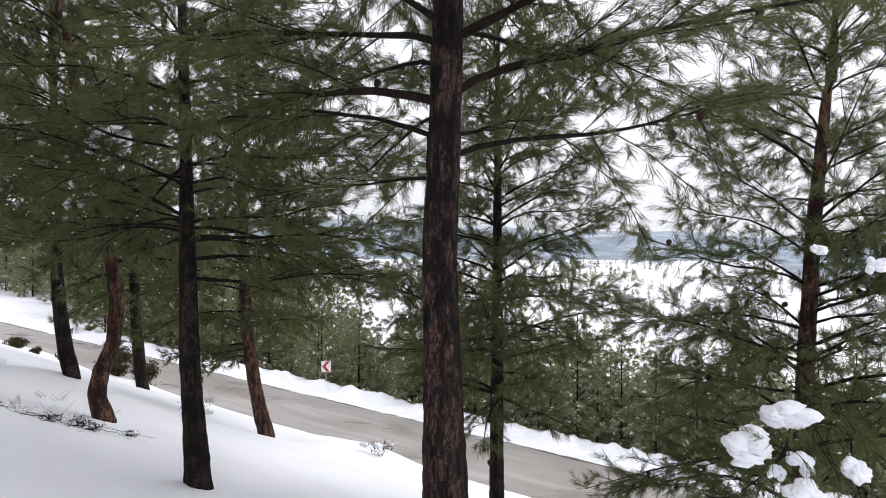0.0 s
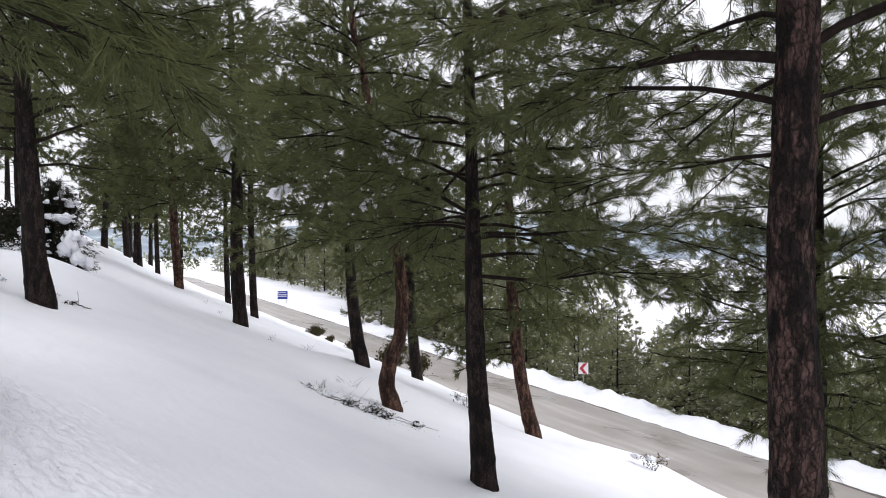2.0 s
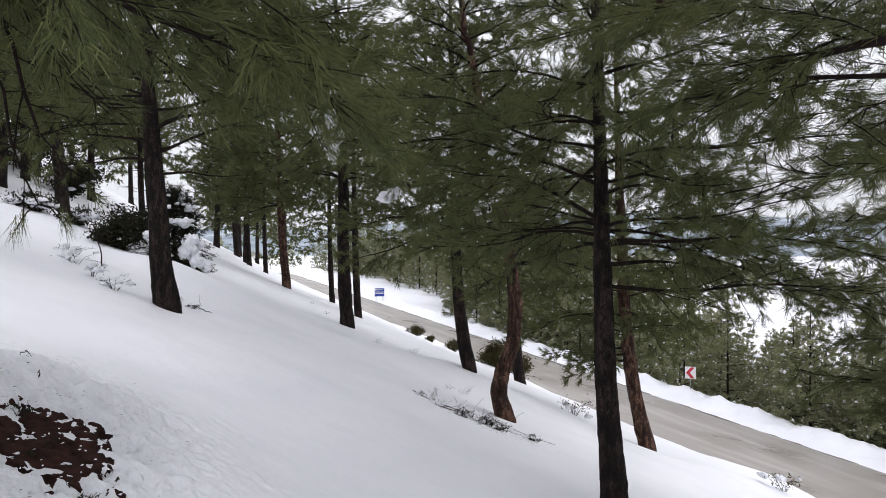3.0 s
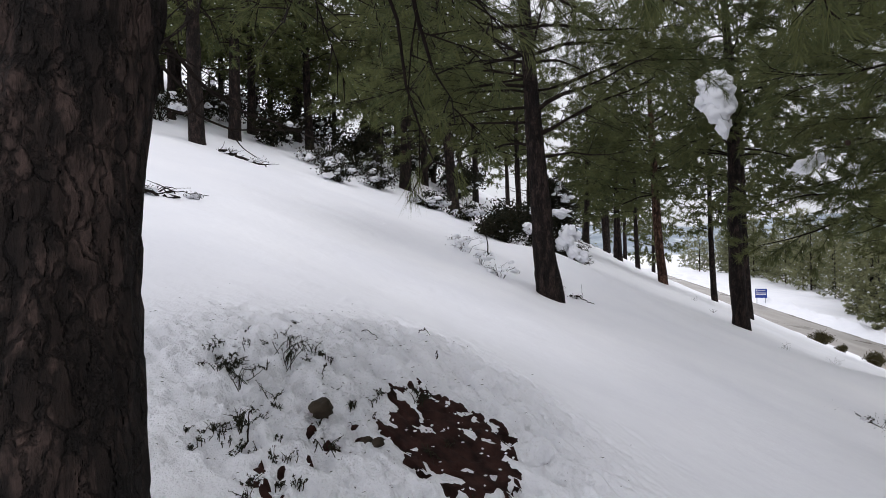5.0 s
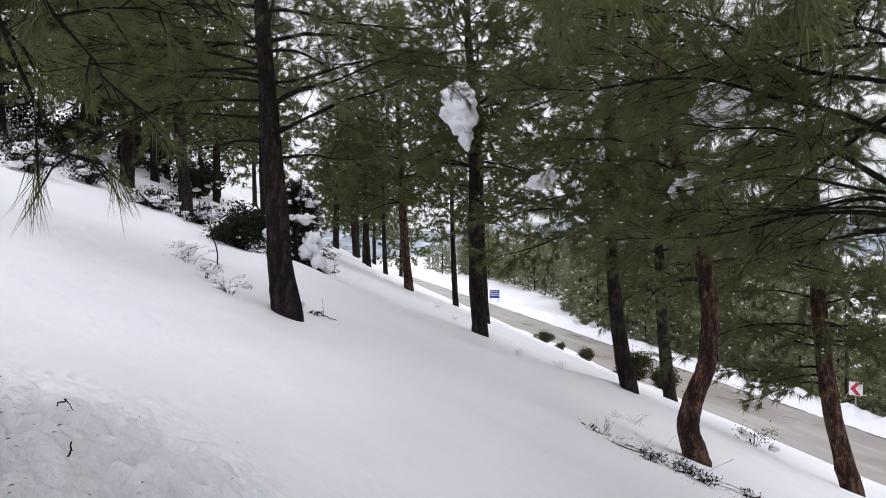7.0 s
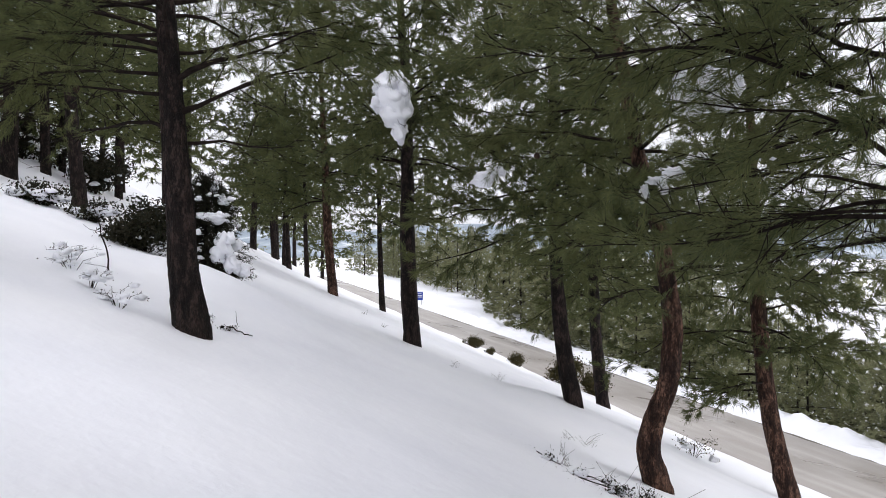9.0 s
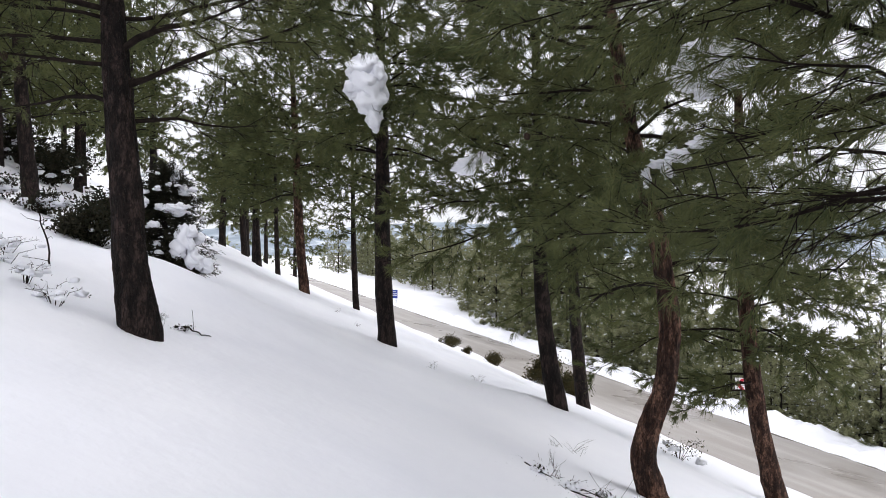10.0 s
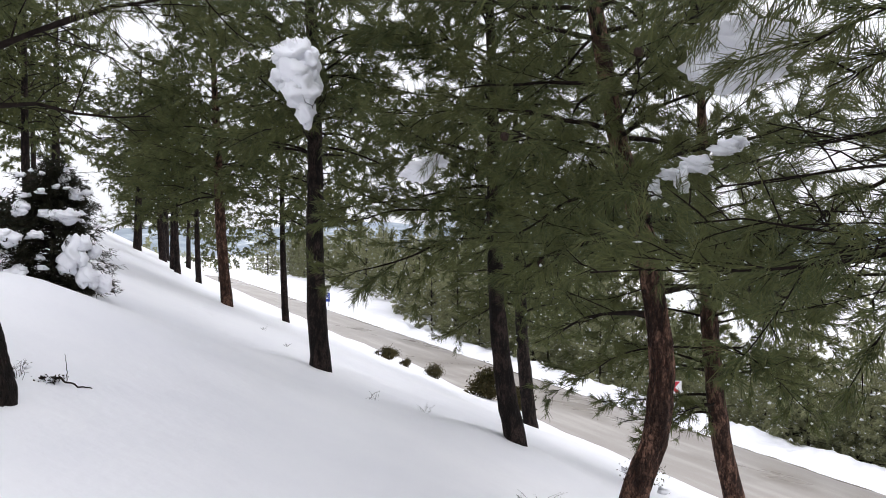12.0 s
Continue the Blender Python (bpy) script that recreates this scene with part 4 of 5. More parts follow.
# ---- shrubs, brush and litter on the slope ----
def shrub(at, wide, tall, seed, leaves=700, size=0.035, mat=None, snow=6, snow_size=0.1, label="low evergreen shrub with snow on it", group="shrubs on the slope", thin=1.0):
    r = np.random.default_rng(seed)
    root = new("shrub")
    root.location = (at[0], at[1], ground_at(*at))
    tagged(root, label, "shrub", group)
    stems, tips, ways = Shell(), [], []
    for k in range(14 if thin == 1 else 9):
        a, lean = r.uniform(0, 6.28), r.uniform(0.1, 1.1)
        ln = tall * r.uniform(0.6, 1.1)
        end = np.array([np.cos(a) * lean * wide * 0.5, np.sin(a) * lean * wide * 0.5, ln * (1 - 0.25 * lean)])
        mid = end * [0.4, 0.4, 0.6] + r.normal(0, 0.03, 3)
        stems.tube(np.array([[0, 0, -0.1], mid, end]), np.array([0.012, 0.008, 0.003]) * thin, 4)
        for w in range(5 if thin == 1 else 3):
            f = r.uniform(0.35, 1)
            p = mid + (end - mid) * f
            q = p + unit(r.normal(size=3) + [0, 0, 0.4]) * tall * 0.3
            stems.tube(np.array([p, (p + q) / 2 + r.normal(0, 0.01, 3), q]), np.array([0.005, 0.004, 0.002]) * thin, 3, False)
            tips.append(q), ways.append(q - p)
    part("stem", stems, TWIG, root)
    if leaves:
        tips, ways = np.array(tips), unit(np.array(ways))
        k = leaves
        pick = r.integers(len(tips), size=k)
        c = tips[pick] * np.where(r.random((k, 1)) < 0.35, r.uniform(0.3, 1, (k, 1)), 1) - ways[pick] * r.uniform(0, 0.3, (k, 1)) * tall + r.normal(0, 0.09 * wide, (k, 3)) * [1, 1, 0.7]
        c[:, 2] = np.abs(c[:, 2])
        a, b = unit(r.normal(size=(k, 3))) * size, unit(r.normal(size=(k, 3))) * size * 0.6
        v = np.stack([c - a, c + b, c + a, c - b], 1).reshape(-1, 3)
        f = np.array([(0, 1, 2), (0, 2, 3)])[None] + 4 * np.arange(k)[:, None, None]
        sh = Shell()
        sh.add(v, f.reshape(-1, 3))
        part("foliage", sh, mat or LEAF, root, smooth=False)
    if snow:
        sh = Shell()
        for k in range(snow):
            p = np.array(tips[r.integers(len(tips))]) * [1, 1, r.uniform(0.4, 1)]
            v, f = lumpy(snow_size * r.uniform(0.5, 1.5) * np.array([1.2, 1.1, 0.75]), seed * 7 + k, 7, 10, 0.8)
            sh.add(v + p, f)
        tagged(part("snow_cap", sh, SNOW, root, "snow lying on the twigs"), kind="stuff")
    return root


shrub((-15.1, 22.9), 0.8, 0.34, 1, 1900, 0.03, snow=0, label="small olive-green shrub at the edge above the road")
shrub((-14.5, 23.1), 0.45, 0.22, 2, 900, 0.03, snow=0, label="small olive-green shrub at the edge above the road")
shrub((-13.45, 23.1), 0.7, 0.42, 3, 1900, 0.03, snow=1, label="small olive-green shrub at the edge above the road")
shrub((-11.5, 23.0), 1.3, 0.85, 4, 4000, 0.045, snow=2, snow_size=0.12, label="dense dark green shrub at the edge above the road")
shrub((-10.7, 23.2), 1.1, 0.8, 5, 3000, 0.045, snow=1, snow_size=0.1, label="dense dark green shrub at the edge above the road")
shrub((-6.0, 15.9), 0.9, 0.42, 6, 160, 0.025, thin=0.5, snow=5, snow_size=0.06, label="sparse twiggy shrub above the road")
shrub((-1.6, 16.4), 0.7, 0.4, 7, 80, 0.03, thin=0.5, snow=4, snow_size=0.08, label="sparse twiggy shrub half buried in snow")
shrub((-13.7, 9.4), 1.2, 0.62, 9, 3400, 0.035, mat=HEATH, snow=3, snow_size=0.06, label="dark rounded evergreen bush in the snow")
shrub((-15.0, 10.5), 1.6, 0.9, 8, 2500, 0.05, mat=HEATH, snow=5, snow_size=0.08, label="dark evergreen shrub beside a pine")
for k, (x, y, w, h) in enumerate([(-16.5, 6.5, 1.2, 0.6), (-17.6, 8.0, 1.3, 0.7), (-19.2, 7.2, 1.6, 0.9), (-16.2, 8.9, 1.1, 0.5), (-20.5, 8.8, 1.5, 0.9), (-15.6, 9.5, 0.9, 0.45), (-21, 3.0, 1.6, 1.0)]):
    shrub((x, y), w, h * 0.75, 30 + k, 1600, 0.034, mat=HEATH, snow=26, snow_size=0.085, label="low dark shrub loaded with snow")
for k, (x, y) in enumerate([(-10.6, 6.6), (-10.0, 6.5), (-9.3, 6.4), (-11.2, 6.9)]):
    shrub((x, y), 0.7, 0.2, 50 + k, 14, 0.014, mat=HEATH, snow=9, snow_size=0.04, thin=0.4, label="bare twiggy brush poking out of the snow")
shrub((-9.12, 7.56), 0.22, 0.045, 60, 110, 0.013, mat=HEATH, snow=5, snow_size=0.022, thin=0.35, label="dark litter and twigs half buried in snow")
shrub((-9.2, 7.36), 0.3, 0.12, 61, 24, 0.009, mat=HEATH, snow=2, snow_size=0.015, thin=0.22, label="bare twiggy brush poking out of the snow")


for k, (x, y, w, h) in enumerate([(-5.82, 8.86, 0.16, 0.04), (-5.48, 8.86, 0.22, 0.05), (-5.1, 8.88, 0.34, 0.07), (-4.86, 9.06, 0.42, 0.1), (-4.62, 9.0, 0.4, 0.09), (-4.3, 9.3, 0.3, 0.05), (-5.3, 9.15, 0.2, 0.04)]):
    shrub((x, y), w, h, 150 + k, int(5200 * w * h + 80), 0.016, mat=HEATH, snow=22, snow_size=0.022, thin=0.5, label="dark heath and litter half buried in snow")


def juniper(at, seed):
    """A snow-laden young conifer; pillows by their offset along and towards the path, height and half-widths."""
    r = np.random.default_rng(seed)
    ob = new("conifer")
    ob.matrix_world = pose(at[0], at[1], ground_at(*at) - 0.1) @ Matrix.Scale(1.15, 4)
    tagged(ob, "dark young conifer weighed down by thick snow", "tree")
    sh = Shell()
    sh.tube(np.array([[0, 0, -0.2], [0.02, 0, 0.6], [0, 0.02, 1.35]]), [0.04, 0.03, 0.008], 7)
    part("trunk", sh, TWIG, ob)
    twigs, leaf, ends = Shell(), Shell(), []
    for k in range(560):
        z, a = 1.6 * r.uniform() ** 1.1, r.uniform(0, 6.28)
        out = 0.78 * (1 - z / 1.8) ** 0.5 * r.uniform(0.55, 1.15)
        p, q = np.array([0, 0, z]), np.array([np.cos(a) * out, np.sin(a) * out, z + r.uniform(-0.15, 0.12)])
        q[2] = max(q[2] - 0.15 * out, 0.0)
        twigs.tube(np.array([p, (p + q) / 2 + [0, 0, 0.03], q]), [0.007, 0.005, 0.002], 3, False)
        o = p + (q - p) * r.uniform(0.45, 1.05, (9, 1)) + r.normal(0, 0.02, (9, 3))
        needle_tufts(leaf, o, np.repeat(unit(q - p)[None], 9, 0), r, 5, 0.07, 0.012, 0.9)
        ends.append(q * [0.9, 0.9, 1] + [0, 0, 0.02])
    part("branching", twigs, TWIG, ob)
    part("foliage", leaf, HEATH, ob, smooth=False)
    sh = Shell()
    for k, e in enumerate(ends[::10]):
        v, f = lumpy(r.uniform(0.02, 0.055) * np.array([1.3, 1.2, 0.8]), seed + 300 + k, 7, 10, 0.8)
        sh.add(v + e, f)
    tagged(part("snow_fleck", sh, SNOW, ob, "small lumps of snow caught on the twigs"), kind="stuff")
    for k, (u, w, z, rx, rz) in enumerate([(0.15, 0.1, 1.55, 0.07, 0.12), (0.24, 0.15, 1.32, 0.1, 0.1), (0.18, 0.3, 0.98, 0.2, 0.1), (0.0, 0.25, 1.0, 0.12, 0.08), (0.22, 0.35, 0.5, 0.2, 0.24), (0.36, 0.38, 0.22, 0.16, 0.2), (0.46, 0.3, 0.55, 0.1, 0.1),
                                           (-0.3, 0.2, 1.1, 0.12, 0.1), (-0.4, 0.3, 0.7, 0.16, 0.12), (-0.15, 0.35, 0.75, 0.1, 0.07), (0.55, 0.3, 0.1, 0.14, 0.14), (-0.35, 0.35, 0.25, 0.15, 0.12)]):
        rx, rz, w = rx * 0.92, rz * 0.85, w + 0.25 * (1 - z / 1.7)
        sh = Shell()
        for q in range(4):
            off = np.clip(r.normal(0, 0.45, 3), -0.6, 0.6) * [rx, rx, rz] if q else np.zeros(3)
            v, f = lumpy(np.array([rx, rx * 0.8, rz]) * (0.85 if not q else r.uniform(0.45, 0.7)), seed + 5 * k + q, 14, 20, 0.6, 0.9)
            sh.add(v + off, f)
        p = part("snow_pillow", sh, SNOW, ob)
        p.location = (0.57 * u + 0.82 * w, 0.82 * u - 0.57 * w, z * 0.92)
    return ob


juniper((-13.25, 10.3), 71)
for k, (x, y, w, h) in enumerate([(-23, 9.4, 2.0, 1.2), (-25, 7.5, 2.2, 1.3), (-22, 6.3, 1.8, 1.0), (-26, 11, 2.2, 1.3), (-24, 4.4, 2.0, 1.2), (-27, 6, 2.2, 1.4), (-23.5, 13.8, 1.8, 1.0), (-28.5, 10, 2.2, 1.3), (-29, 15, 2.2, 1.3), (-26, 2, 2, 1.2), (-25, 14.5, 2, 1.2), (-27, 13.2, 2.2, 1.4), (-28.5, 17, 2.2, 1.4), (-31, 13, 2.4, 1.6), (-31.5, 16.5, 2.4, 1.6)]):
    shrub((x, y), w, h, 90 + k, 2200, 0.06, mat=HEATH, snow=14, snow_size=0.09, label="dark undergrowth in the wood flecked with snow")


def stick(name, pts, radius, mat, label, category, twigs=0, seed=0, group=""):
    r = np.random.default_rng(seed)
    sh = Shell()
    pts = np.array([(x, y, ground_at(x, y) + h) for x, y, h in pts])
    t = np.linspace(0, len(pts) - 1, 4 * len(pts))
    line = np.stack([np.interp(t, np.arange(len(pts)), pts[:, c]) for c in range(3)], -1) + r.normal(0, radius * 0.9, (len(t), 3))
    sh.tube(line, np.linspace(radius, radius * 0.35, len(t)), 7)
    main = tagged(part(name, sh, mat), label, category, group)
    for k in range(twigs):
        p = line[r.integers(len(line))]
        d = unit(r.normal(size=3) * [1, 1, 0.4] + [0, 0, 0.2])
        ln = r.uniform(0.1, 0.38)
        sh = Shell()
        sh.tube(np.array([p, p + d * ln * 0.5 + r.normal(0, 0.02, 3), p + d * ln]), [radius * 0.35, radius * 0.22, 0.002], 4)
        part("side_twig", sh, mat, main)
    return main


stick("fallen_branch", [(-5.95, 8.85, 0.02), (-5.6, 8.95, -0.015), (-5.4, 8.98, 0.03), (-5.0, 9.15, -0.01), (-4.8, 9.22, 0.04), (-4.1, 9.75, 0.0)], 0.006, TWIG, "dark fallen branch with twigs lying in the snow", "branch", 20, 1)
stick("fallen_branch", [(-5.5, 8.78, -0.01), (-5.2, 8.82, 0.04), (-4.9, 8.98, 0.01), (-4.4, 9.2, 0.02)], 0.006, TWIG, "dark fallen branch with twigs lying in the snow", "branch", 18, 2)
stick("fallen_branch", [(-9.15, 1.45, 0.04), (-9.3, 1.7, 0.05), (-9.38, 1.95, 0.03), (-9.46, 2.26, 0.0)], 0.03, BARK, "dead branch half buried in the snow slope", "branch", 12, 3)
stick("fallen_branch", [(-9.5, 1.5, 0.05), (-9.6, 1.8, 0.06), (-9.7, 2.1, 0.03), (-9.78, 2.35, 0.0)], 0.022, BARK, "dead branch half buried in the snow slope", "branch", 10, 4)
stick("fallen_branch", [(-9.4, 2.05, 0.03), (-9.45, 2.25, 0.1), (-9.5, 2.6, 0.12)], 0.009, TWIG, "thin dead branch curving out of the snow slope", "branch", 3, 7)
stick("fallen_branch", [(-16.3, 3.86, 0.04), (-15.9, 4.1, 0.06), (-15.65, 4.4, 0.05), (-15.45, 4.7, 0.0)], 0.04, BARK, "dead branch half buried in the snow slope", "branch", 12, 5)
for k, (x, y, w, h) in enumerate([(-9.35, 1.6, 0.3, 0.07), (-9.5, 1.95, 0.3, 0.06), (-9.75, 2.45, 0.22, 0.04), (-16.2, 4.0, 0.5, 0.12), (-15.7, 4.45, 0.45, 0.1)]):
    shrub((x, y), w, h, 170 + k, 160, 0.014, mat=HEATH, snow=10, snow_size=0.03, thin=0.5, label="dark litter and twigs half buried in snow")
stick("fallen_branch", [(-9.2, 7.5, 0.01), (-9.1, 7.6, 0.03), (-9.03, 7.72, 0.02), (-8.99, 7.86, -0.01)], 0.011, TWIG, "short dark stick lying in the snow", "branch", 0, 21)
stick("dead_twig", [(-9.12, 7.68, -0.02), (-9.12, 7.69, 0.12), (-9.13, 7.68, 0.22)], 0.004, TWIG, "thin dead stem standing in the snow", "twig", 0, 22)
stick("dead_twig", [(-10.75, 7.15, -0.02), (-10.82, 7.08, 0.35), (-10.78, 7.02, 0.6), (-10.86, 6.95, 0.78)], 0.011, TWIG, "thin dead stem standing in the snow", "twig", 6, 8)
for k, (x, y, dx, dy) in enumerate([(-4.98, 2.66, 0.07, 0.14), (-5.0, 2.12, -0.1, 0.05), (-4.44, 2.35, 0.11, -0.05), (-4.01, 1.93, -0.1, 0.04), (-5.0, 3.07, 0.1, 0.02), (-4.55, 2.95, -0.1, 0.04)]):
    stick("dead_twig", [(x, y, 0.01), (x + dx * 0.5, y + dy * 0.5, 0.03), (x + dx, y + dy, 0.01)], 0.0035, TWIG, "thin dead twig lying on trodden snow", "twig", 0, 10 + k, "twigs on the snow")


def soil_patch(cx, cy, rx, ry, seed, label, core=1.6):
    """Bare earth showing through the snow, with a ragged edge and snow left on it."""
    g = 0.01
    xs, ys = np.arange(cx - rx * 1.4 - 0.13, cx + rx * 1.4 + 0.13, g), np.arange(cy - ry * 1.4 - 0.13, cy + ry * 1.4 + 0.13, g)
    gx, gy = np.meshgrid(xs, ys, indexing="ij")
    field = core * (1 - ((gx - cx) / rx) ** 2 - ((gy - cy) / ry) ** 2) + 1.1 * fbm(gx / 0.14, gy / 0.14, 5, seed)
    left = field + 1.6 * fbm(gx / 0.09, gy / 0.06, 3, seed + 8) + 1.7 * fbm(gx / 0.045, gy / 0.045, 3, seed + 5) + 0.9 * fbm(gx / 0.022, gy / 0.022, 2, seed + 6)
    level = height(gx, gy)  # the earth lies flatter than the pitted snow on it
    for k in range(6):
        level = (level + sum(np.roll(level, step, axis) for step in (-2, 2) for axis in (0, 1))) / 5
    z = level - (0.022 if core > 1 else 0.032) + 0.034 * smooth(left / 0.5) + 0.016 * fbm(gx / 0.03, gy / 0.03, 3, seed + 3)
    i, j = np.meshgrid(np.arange(len(xs) - 1), np.arange(len(ys) - 1), indexing="ij")
    p = i * len(ys) + j
    q = p + len(ys)
    inside = (i > 12) & (i < len(xs) - 14) & (j > 12) & (j < len(ys) - 14)
    keep = ((field[:-1, :-1] > -0.35) & inside).ravel()
    f = np.concatenate([np.stack([p, q, q + 1], -1).reshape(-1, 3)[keep], np.stack([p, q + 1, p + 1], -1).reshape(-1, 3)[keep]])
    sh = Shell()
    sh.add(np.stack([gx, gy, z], -1).reshape(-1, 3), f)
    bare = tagged(part("soil_patch", sh, SOIL), label, "soil", kind="stuff")
    r = np.random.default_rng(seed)
    n = int(60 * rx * ry / 0.11) + 3
    px, py = cx + r.normal(0, rx * 0.6, n), cy + r.normal(0, ry * 0.6, n)
    crumbs = Shell()
    snow_lumps(crumbs, np.stack([px, py, height(px, py) + 0.016], -1), r, 0.008, 0.5)
    tagged(part("snow_crumbs", crumbs, SNOW, bare, "crumbs of snow scattered on the soil"), kind="stuff")
    return bare


soil_patch(-3.97, 2.7, 0.31, 0.28, 3, "bare red-brown soil showing through trodden snow")
for k, (x, y, rx, ry) in enumerate([(-3.96, 2.17, 0.1, 0.07), (-3.76, 1.96, 0.1, 0.06), (-3.6, 2.62, 0.09, 0.05), (-3.5, 2.74, 0.06, 0.05), (-3.97, 2.34, 0.07, 0.04), (-4.26, 2.76, 0.09, 0.05)]):
    soil_patch(x, y, rx, ry, 4 + 10 * k, "small bare patch of dark soil in the snow", 0.55)


def stone(x, y, size, seed, label):
    sh = Shell()
    v, f = lumpy((size, size * 0.85, size * 0.75), seed, 10, 14, 0.5, 0.8)
    sh.add(v, f)
    ob = part("stone", sh, STONE)
    ob.location = (x, y, ground_at(x, y) + size * 0.55)
    return tagged(ob, label, "stone", "stones by the bare soil")


stone(-4.06, 2.21, 0.05, 1, "rounded brown stone on trodden snow")
stone(-3.93, 2.34, 0.028, 2, "small dark stone beside the bare soil")
stone(-3.87, 2.36, 0.024, 3, "small dark stone beside the bare soil")


def sprig(x, y, tall, seed, stems=6):
    """A messy low tuft of dark heath."""
    r = np.random.default_rng(seed)
    sh = Shell()
    for k in range(stems):
        a, out = r.uniform(0, 6.28), r.uniform(0.2, 1.3)
        end = np.array([np.cos(a) * tall * out, np.sin(a) * tall * out, tall * r.uniform(0.25, 1.0)])
        start = r.normal(0, tall * 0.3, 3) * [1, 1, 0]
        sh.tube(np.array([start - [0, 0, 0.02], (start + end) / 2 + r.normal(0, tall * 0.1, 3), end]), [0.0022, 0.0018, 0.0008], 3, False)
        n = int(r.uniform(3, 14))
        c = start + (end - start) * r.uniform(0.2, 1.05, (n, 1)) + r.normal(0, 0.05 * tall, (n, 3))
        tri = c[:, None] + r.normal(0, 0.0034, (n, 3, 3))
        sh.add(tri.reshape(-1, 3), np.arange(3 * n).reshape(-1, 3))
    ob = part("sprig", sh, HEATH, smooth=False)
    ob.location = (x, y, ground_at(x, y))
    return tagged(ob, "small dark heath sprig poking through thin snow", "plant", "sprigs poking through the snow")


rng = np.random.default_rng(77)
tufts_at = [(-4.06, 1.95), (-4.1, 1.8), (-4.5, 2.0), (-4.7, 2.24), (-4.48, 1.93), (-4.86, 2.28), (-4.53, 2.36), (-4.72, 1.94), (-3.96, 1.86), (-4.27, 2.03), (-4.2, 2.42), (-3.76, 1.98), (-4.26, 2.74), (-3.6, 2.6), (-3.95, 2.15)]
for k in range(95):
    cx, cy = tufts_at[k % 15]
    spread = 0.05 if k < 70 else 0.16
    x, y = cx + rng.normal(0, spread), cy + rng.normal(0, spread)
    if (x + 3.32) ** 2 + (y - 1.37) ** 2 > 0.16:
        sprig(x, y, rng.uniform(0.015, 0.05) * (1.9 if k % 9 == 0 else 1), 100 + k, int(rng.integers(3, 10)))
for k, (x, y) in enumerate([(-6.3, 10.5), (-6.1, 10.7), (-5.9, 9.4), (-13.5, 15), (-12.2, 14.2), (-9.2, 12.4), (-8.6, 12.9), (-5.7, 9.0), (-5.3, 9.1), (-5.0, 9.2)]):
    sprig(x, y, rng.uniform(0.1, 0.2), 200 + k, 7)


def litter():
    """Needles, bark flakes and bits of twig scattered over the thin snow."""
    r = np.random.default_rng(91)
    n = 1100
    x, y = -4.36 + r.normal(0, 0.62, n), 2.27 + r.normal(0, 0.5, n)
    x[700:], y[700:] = -5.0 + r.normal(0, 0.5, 400), 9.0 + r.normal(0, 0.22, 400)
    z = height(x, y) + 0.006
    c = np.stack([x, y, z], -1)
    a = r.uniform(0, 6.28, n)
    d = np.stack([np.cos(a), np.sin(a), r.normal(0, 0.2, n)], -1) * (0.016 * r.uniform(0.3, 1.0, n) ** 2)[:, None]
    w = np.stack([-np.sin(a), np.cos(a), 0 * a], -1) * r.uniform(0.0008, 0.0028, n)[:, None]
    sh = Shell()
    sh.add(np.stack([c - d, c + w + [0, 0, 0.003], c + d], 1).reshape(-1, 3), np.arange(3 * n).reshape(-1, 3))
    return tagged(part("needle_litter", sh, HEATH, smooth=False), "dark needles and bark flakes scattered on trodden snow", "litter", kind="stuff")


litter()


# ---- signs ----
def box(shell, lo, hi):
    v = np.array([(x, y, z) for x in (lo[0], hi[0]) for y in (lo[1], hi[1]) for z in (lo[2], hi[2])], float)
    shell.add(v, [(0, 1, 3), (0, 3, 2), (4, 6, 7), (4, 7, 5), (0, 4, 5), (0, 5, 1), (2, 3, 7), (2, 7, 6), (0, 2, 6), (0, 6, 4), (1, 5, 7), (1, 7, 3)])


def boxed(*ranges):
    sh = Shell()
    for lo, hi in ranges:
        box(sh, lo, hi)
    return sh


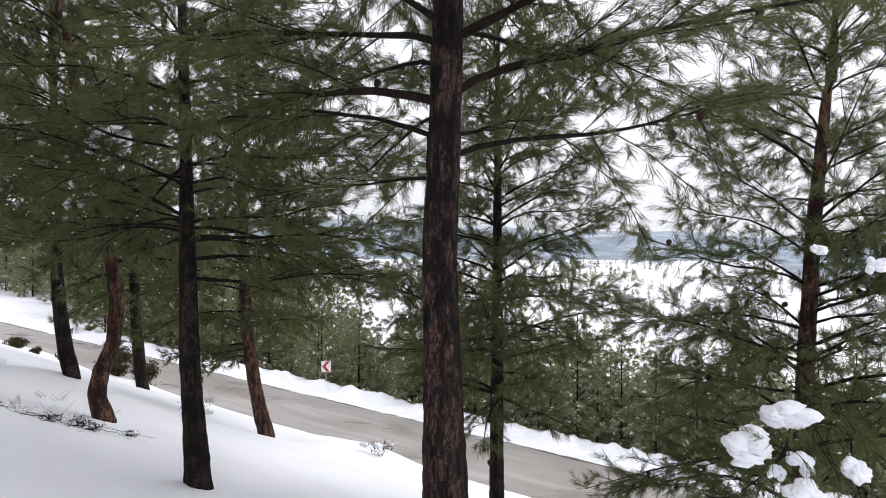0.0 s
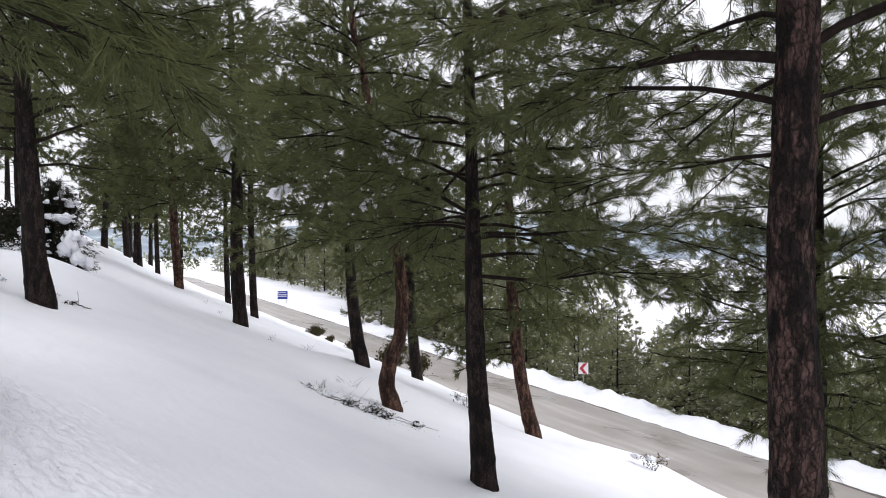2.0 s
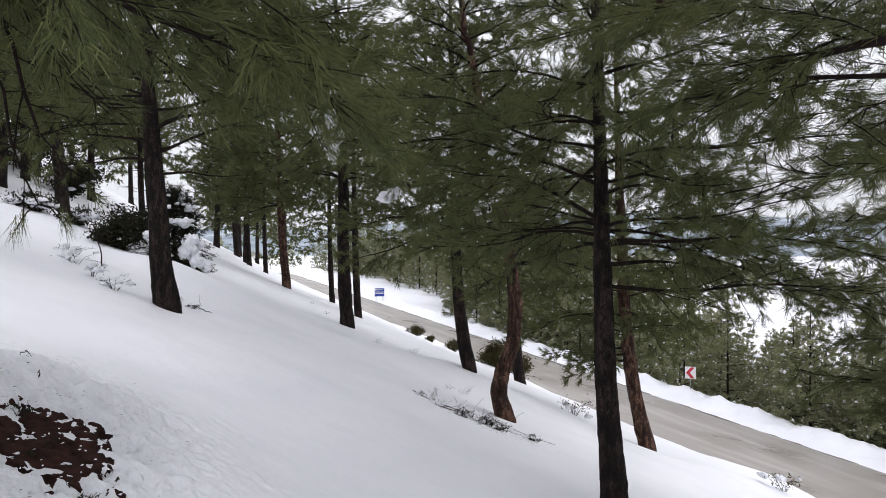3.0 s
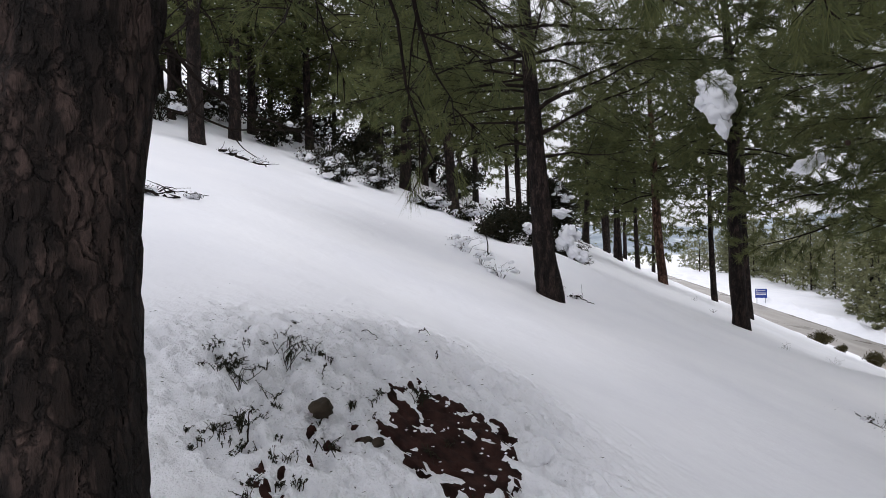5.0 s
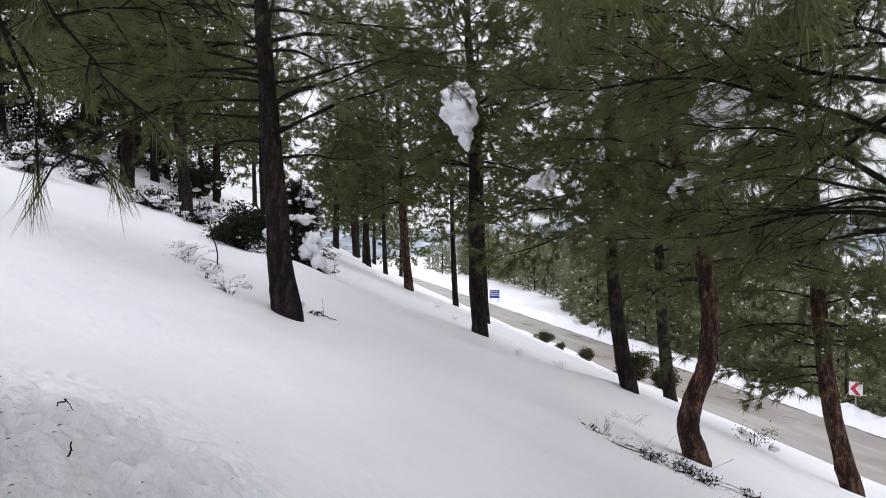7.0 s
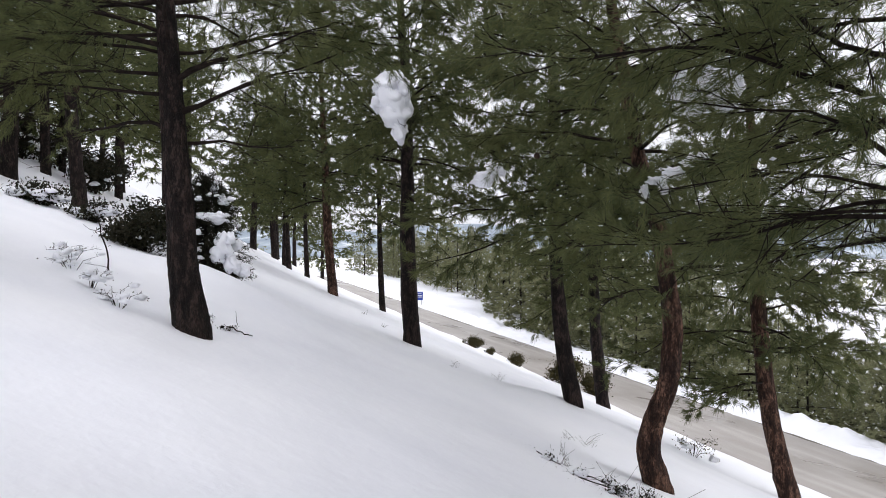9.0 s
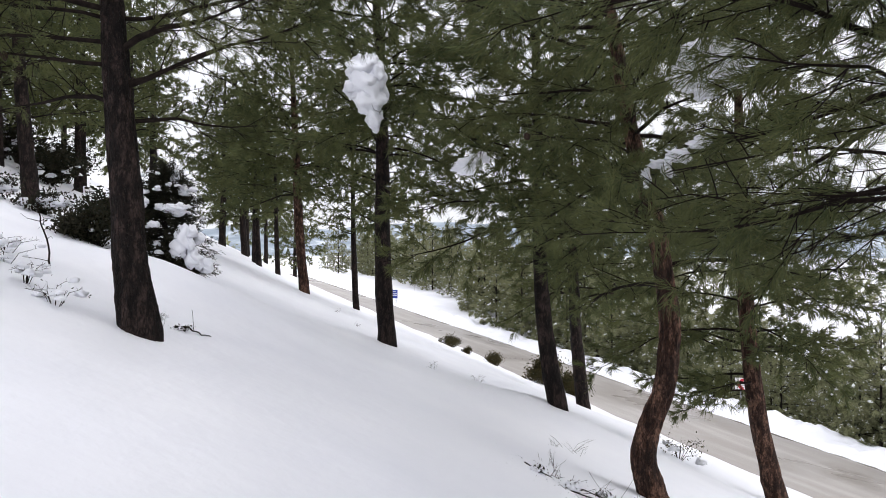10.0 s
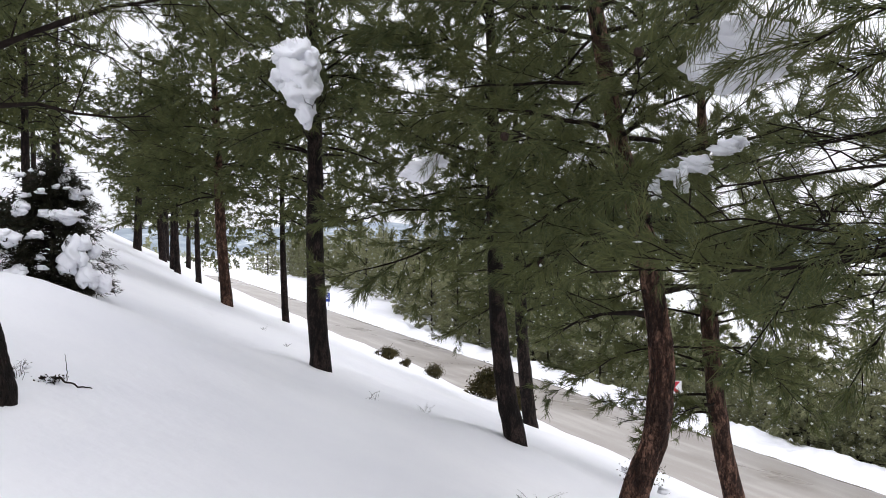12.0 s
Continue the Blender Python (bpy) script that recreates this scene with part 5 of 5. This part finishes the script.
WHITE_PAINT = plain("white_sign_sheet", (0.75, 0.75, 0.75), 0.4, 0, 0.06)
RED_PAINT = plain("red_sign_sheet", (0.5, 0.03, 0.05), 0.4, 0, 0.1)
BLUE_PAINT = plain("blue_sign_sheet", (0.02, 0.05, 0.3), 0.4, 0, 0.1)
STEEL = plain("galvanised_steel", (0.35, 0.36, 0.37), 0.45, 0.8, 0.1)


def chevron_sign(x, y, turn):
    root = new("chevron_sign")
    root.matrix_world = pose(x, y, ground_at(x, y), 0, 0, turn)
    tagged(root, "white road sign with a red chevron on a grey post", "road sign")
    part("post", boxed(((-0.03, 0.02, -0.3), (0.03, 0.07, 1.45))), STEEL, root, smooth=False)
    part("plate", boxed(((-0.31, -0.02, 0.7), (0.31, 0.018, 1.42))), WHITE_PAINT, root, smooth=False)
    sh = Shell()
    outline = [(0.24, 1.39), (0.02, 1.39), (-0.25, 1.06), (0.02, 0.73), (0.24, 0.73), (-0.03, 1.06)]
    v = np.array([(px, -0.026, pz) for px, pz in outline] + [(px, -0.0205, pz) for px, pz in outline])
    f = [(0, 1, 2), (0, 2, 5), (5, 2, 3), (5, 3, 4)]
    sh.add(v, f + [(a + 6, c + 6, b + 6) for a, b, c in f])
    part("chevron", sh, RED_PAINT, root, "red chevron pointing along the bend", smooth=False)


def direction_board(x, y, turn):
    root = new("information_board")
    root.matrix_world = pose(x, y, ground_at(x, y), 0, 0, turn)
    tagged(root, "blue roadside board with unreadable white lines on two posts", "road sign")
    for px in (-0.4, 0.4):
        part("post", boxed(((px - 0.03, 0.02, -0.3), (px + 0.03, 0.07, 1.3))), STEEL, root, smooth=False)
    part("board", boxed(((-0.56, -0.02, 0.55), (0.56, 0.018, 1.5))), BLUE_PAINT, root, smooth=False)
    for lo, hi in (((-0.3, 1.3), (0.4, 1.36)), ((-0.48, 1.02), (0.48, 1.1)), ((-0.48, 0.86), (0.48, 0.94))):
        part("lettering_bar", boxed(((lo[0], -0.026, lo[1]), (hi[0], -0.0205, hi[1]))), WHITE_PAINT, root, smooth=False)
    part("emblem", boxed(((-0.5, -0.026, 1.22), (-0.36, -0.0205, 1.42))), WHITE_PAINT, root, smooth=False)


chevron_sign(-8.13, 42.8, 10)
direction_board(-46.2, 62.6, 36)
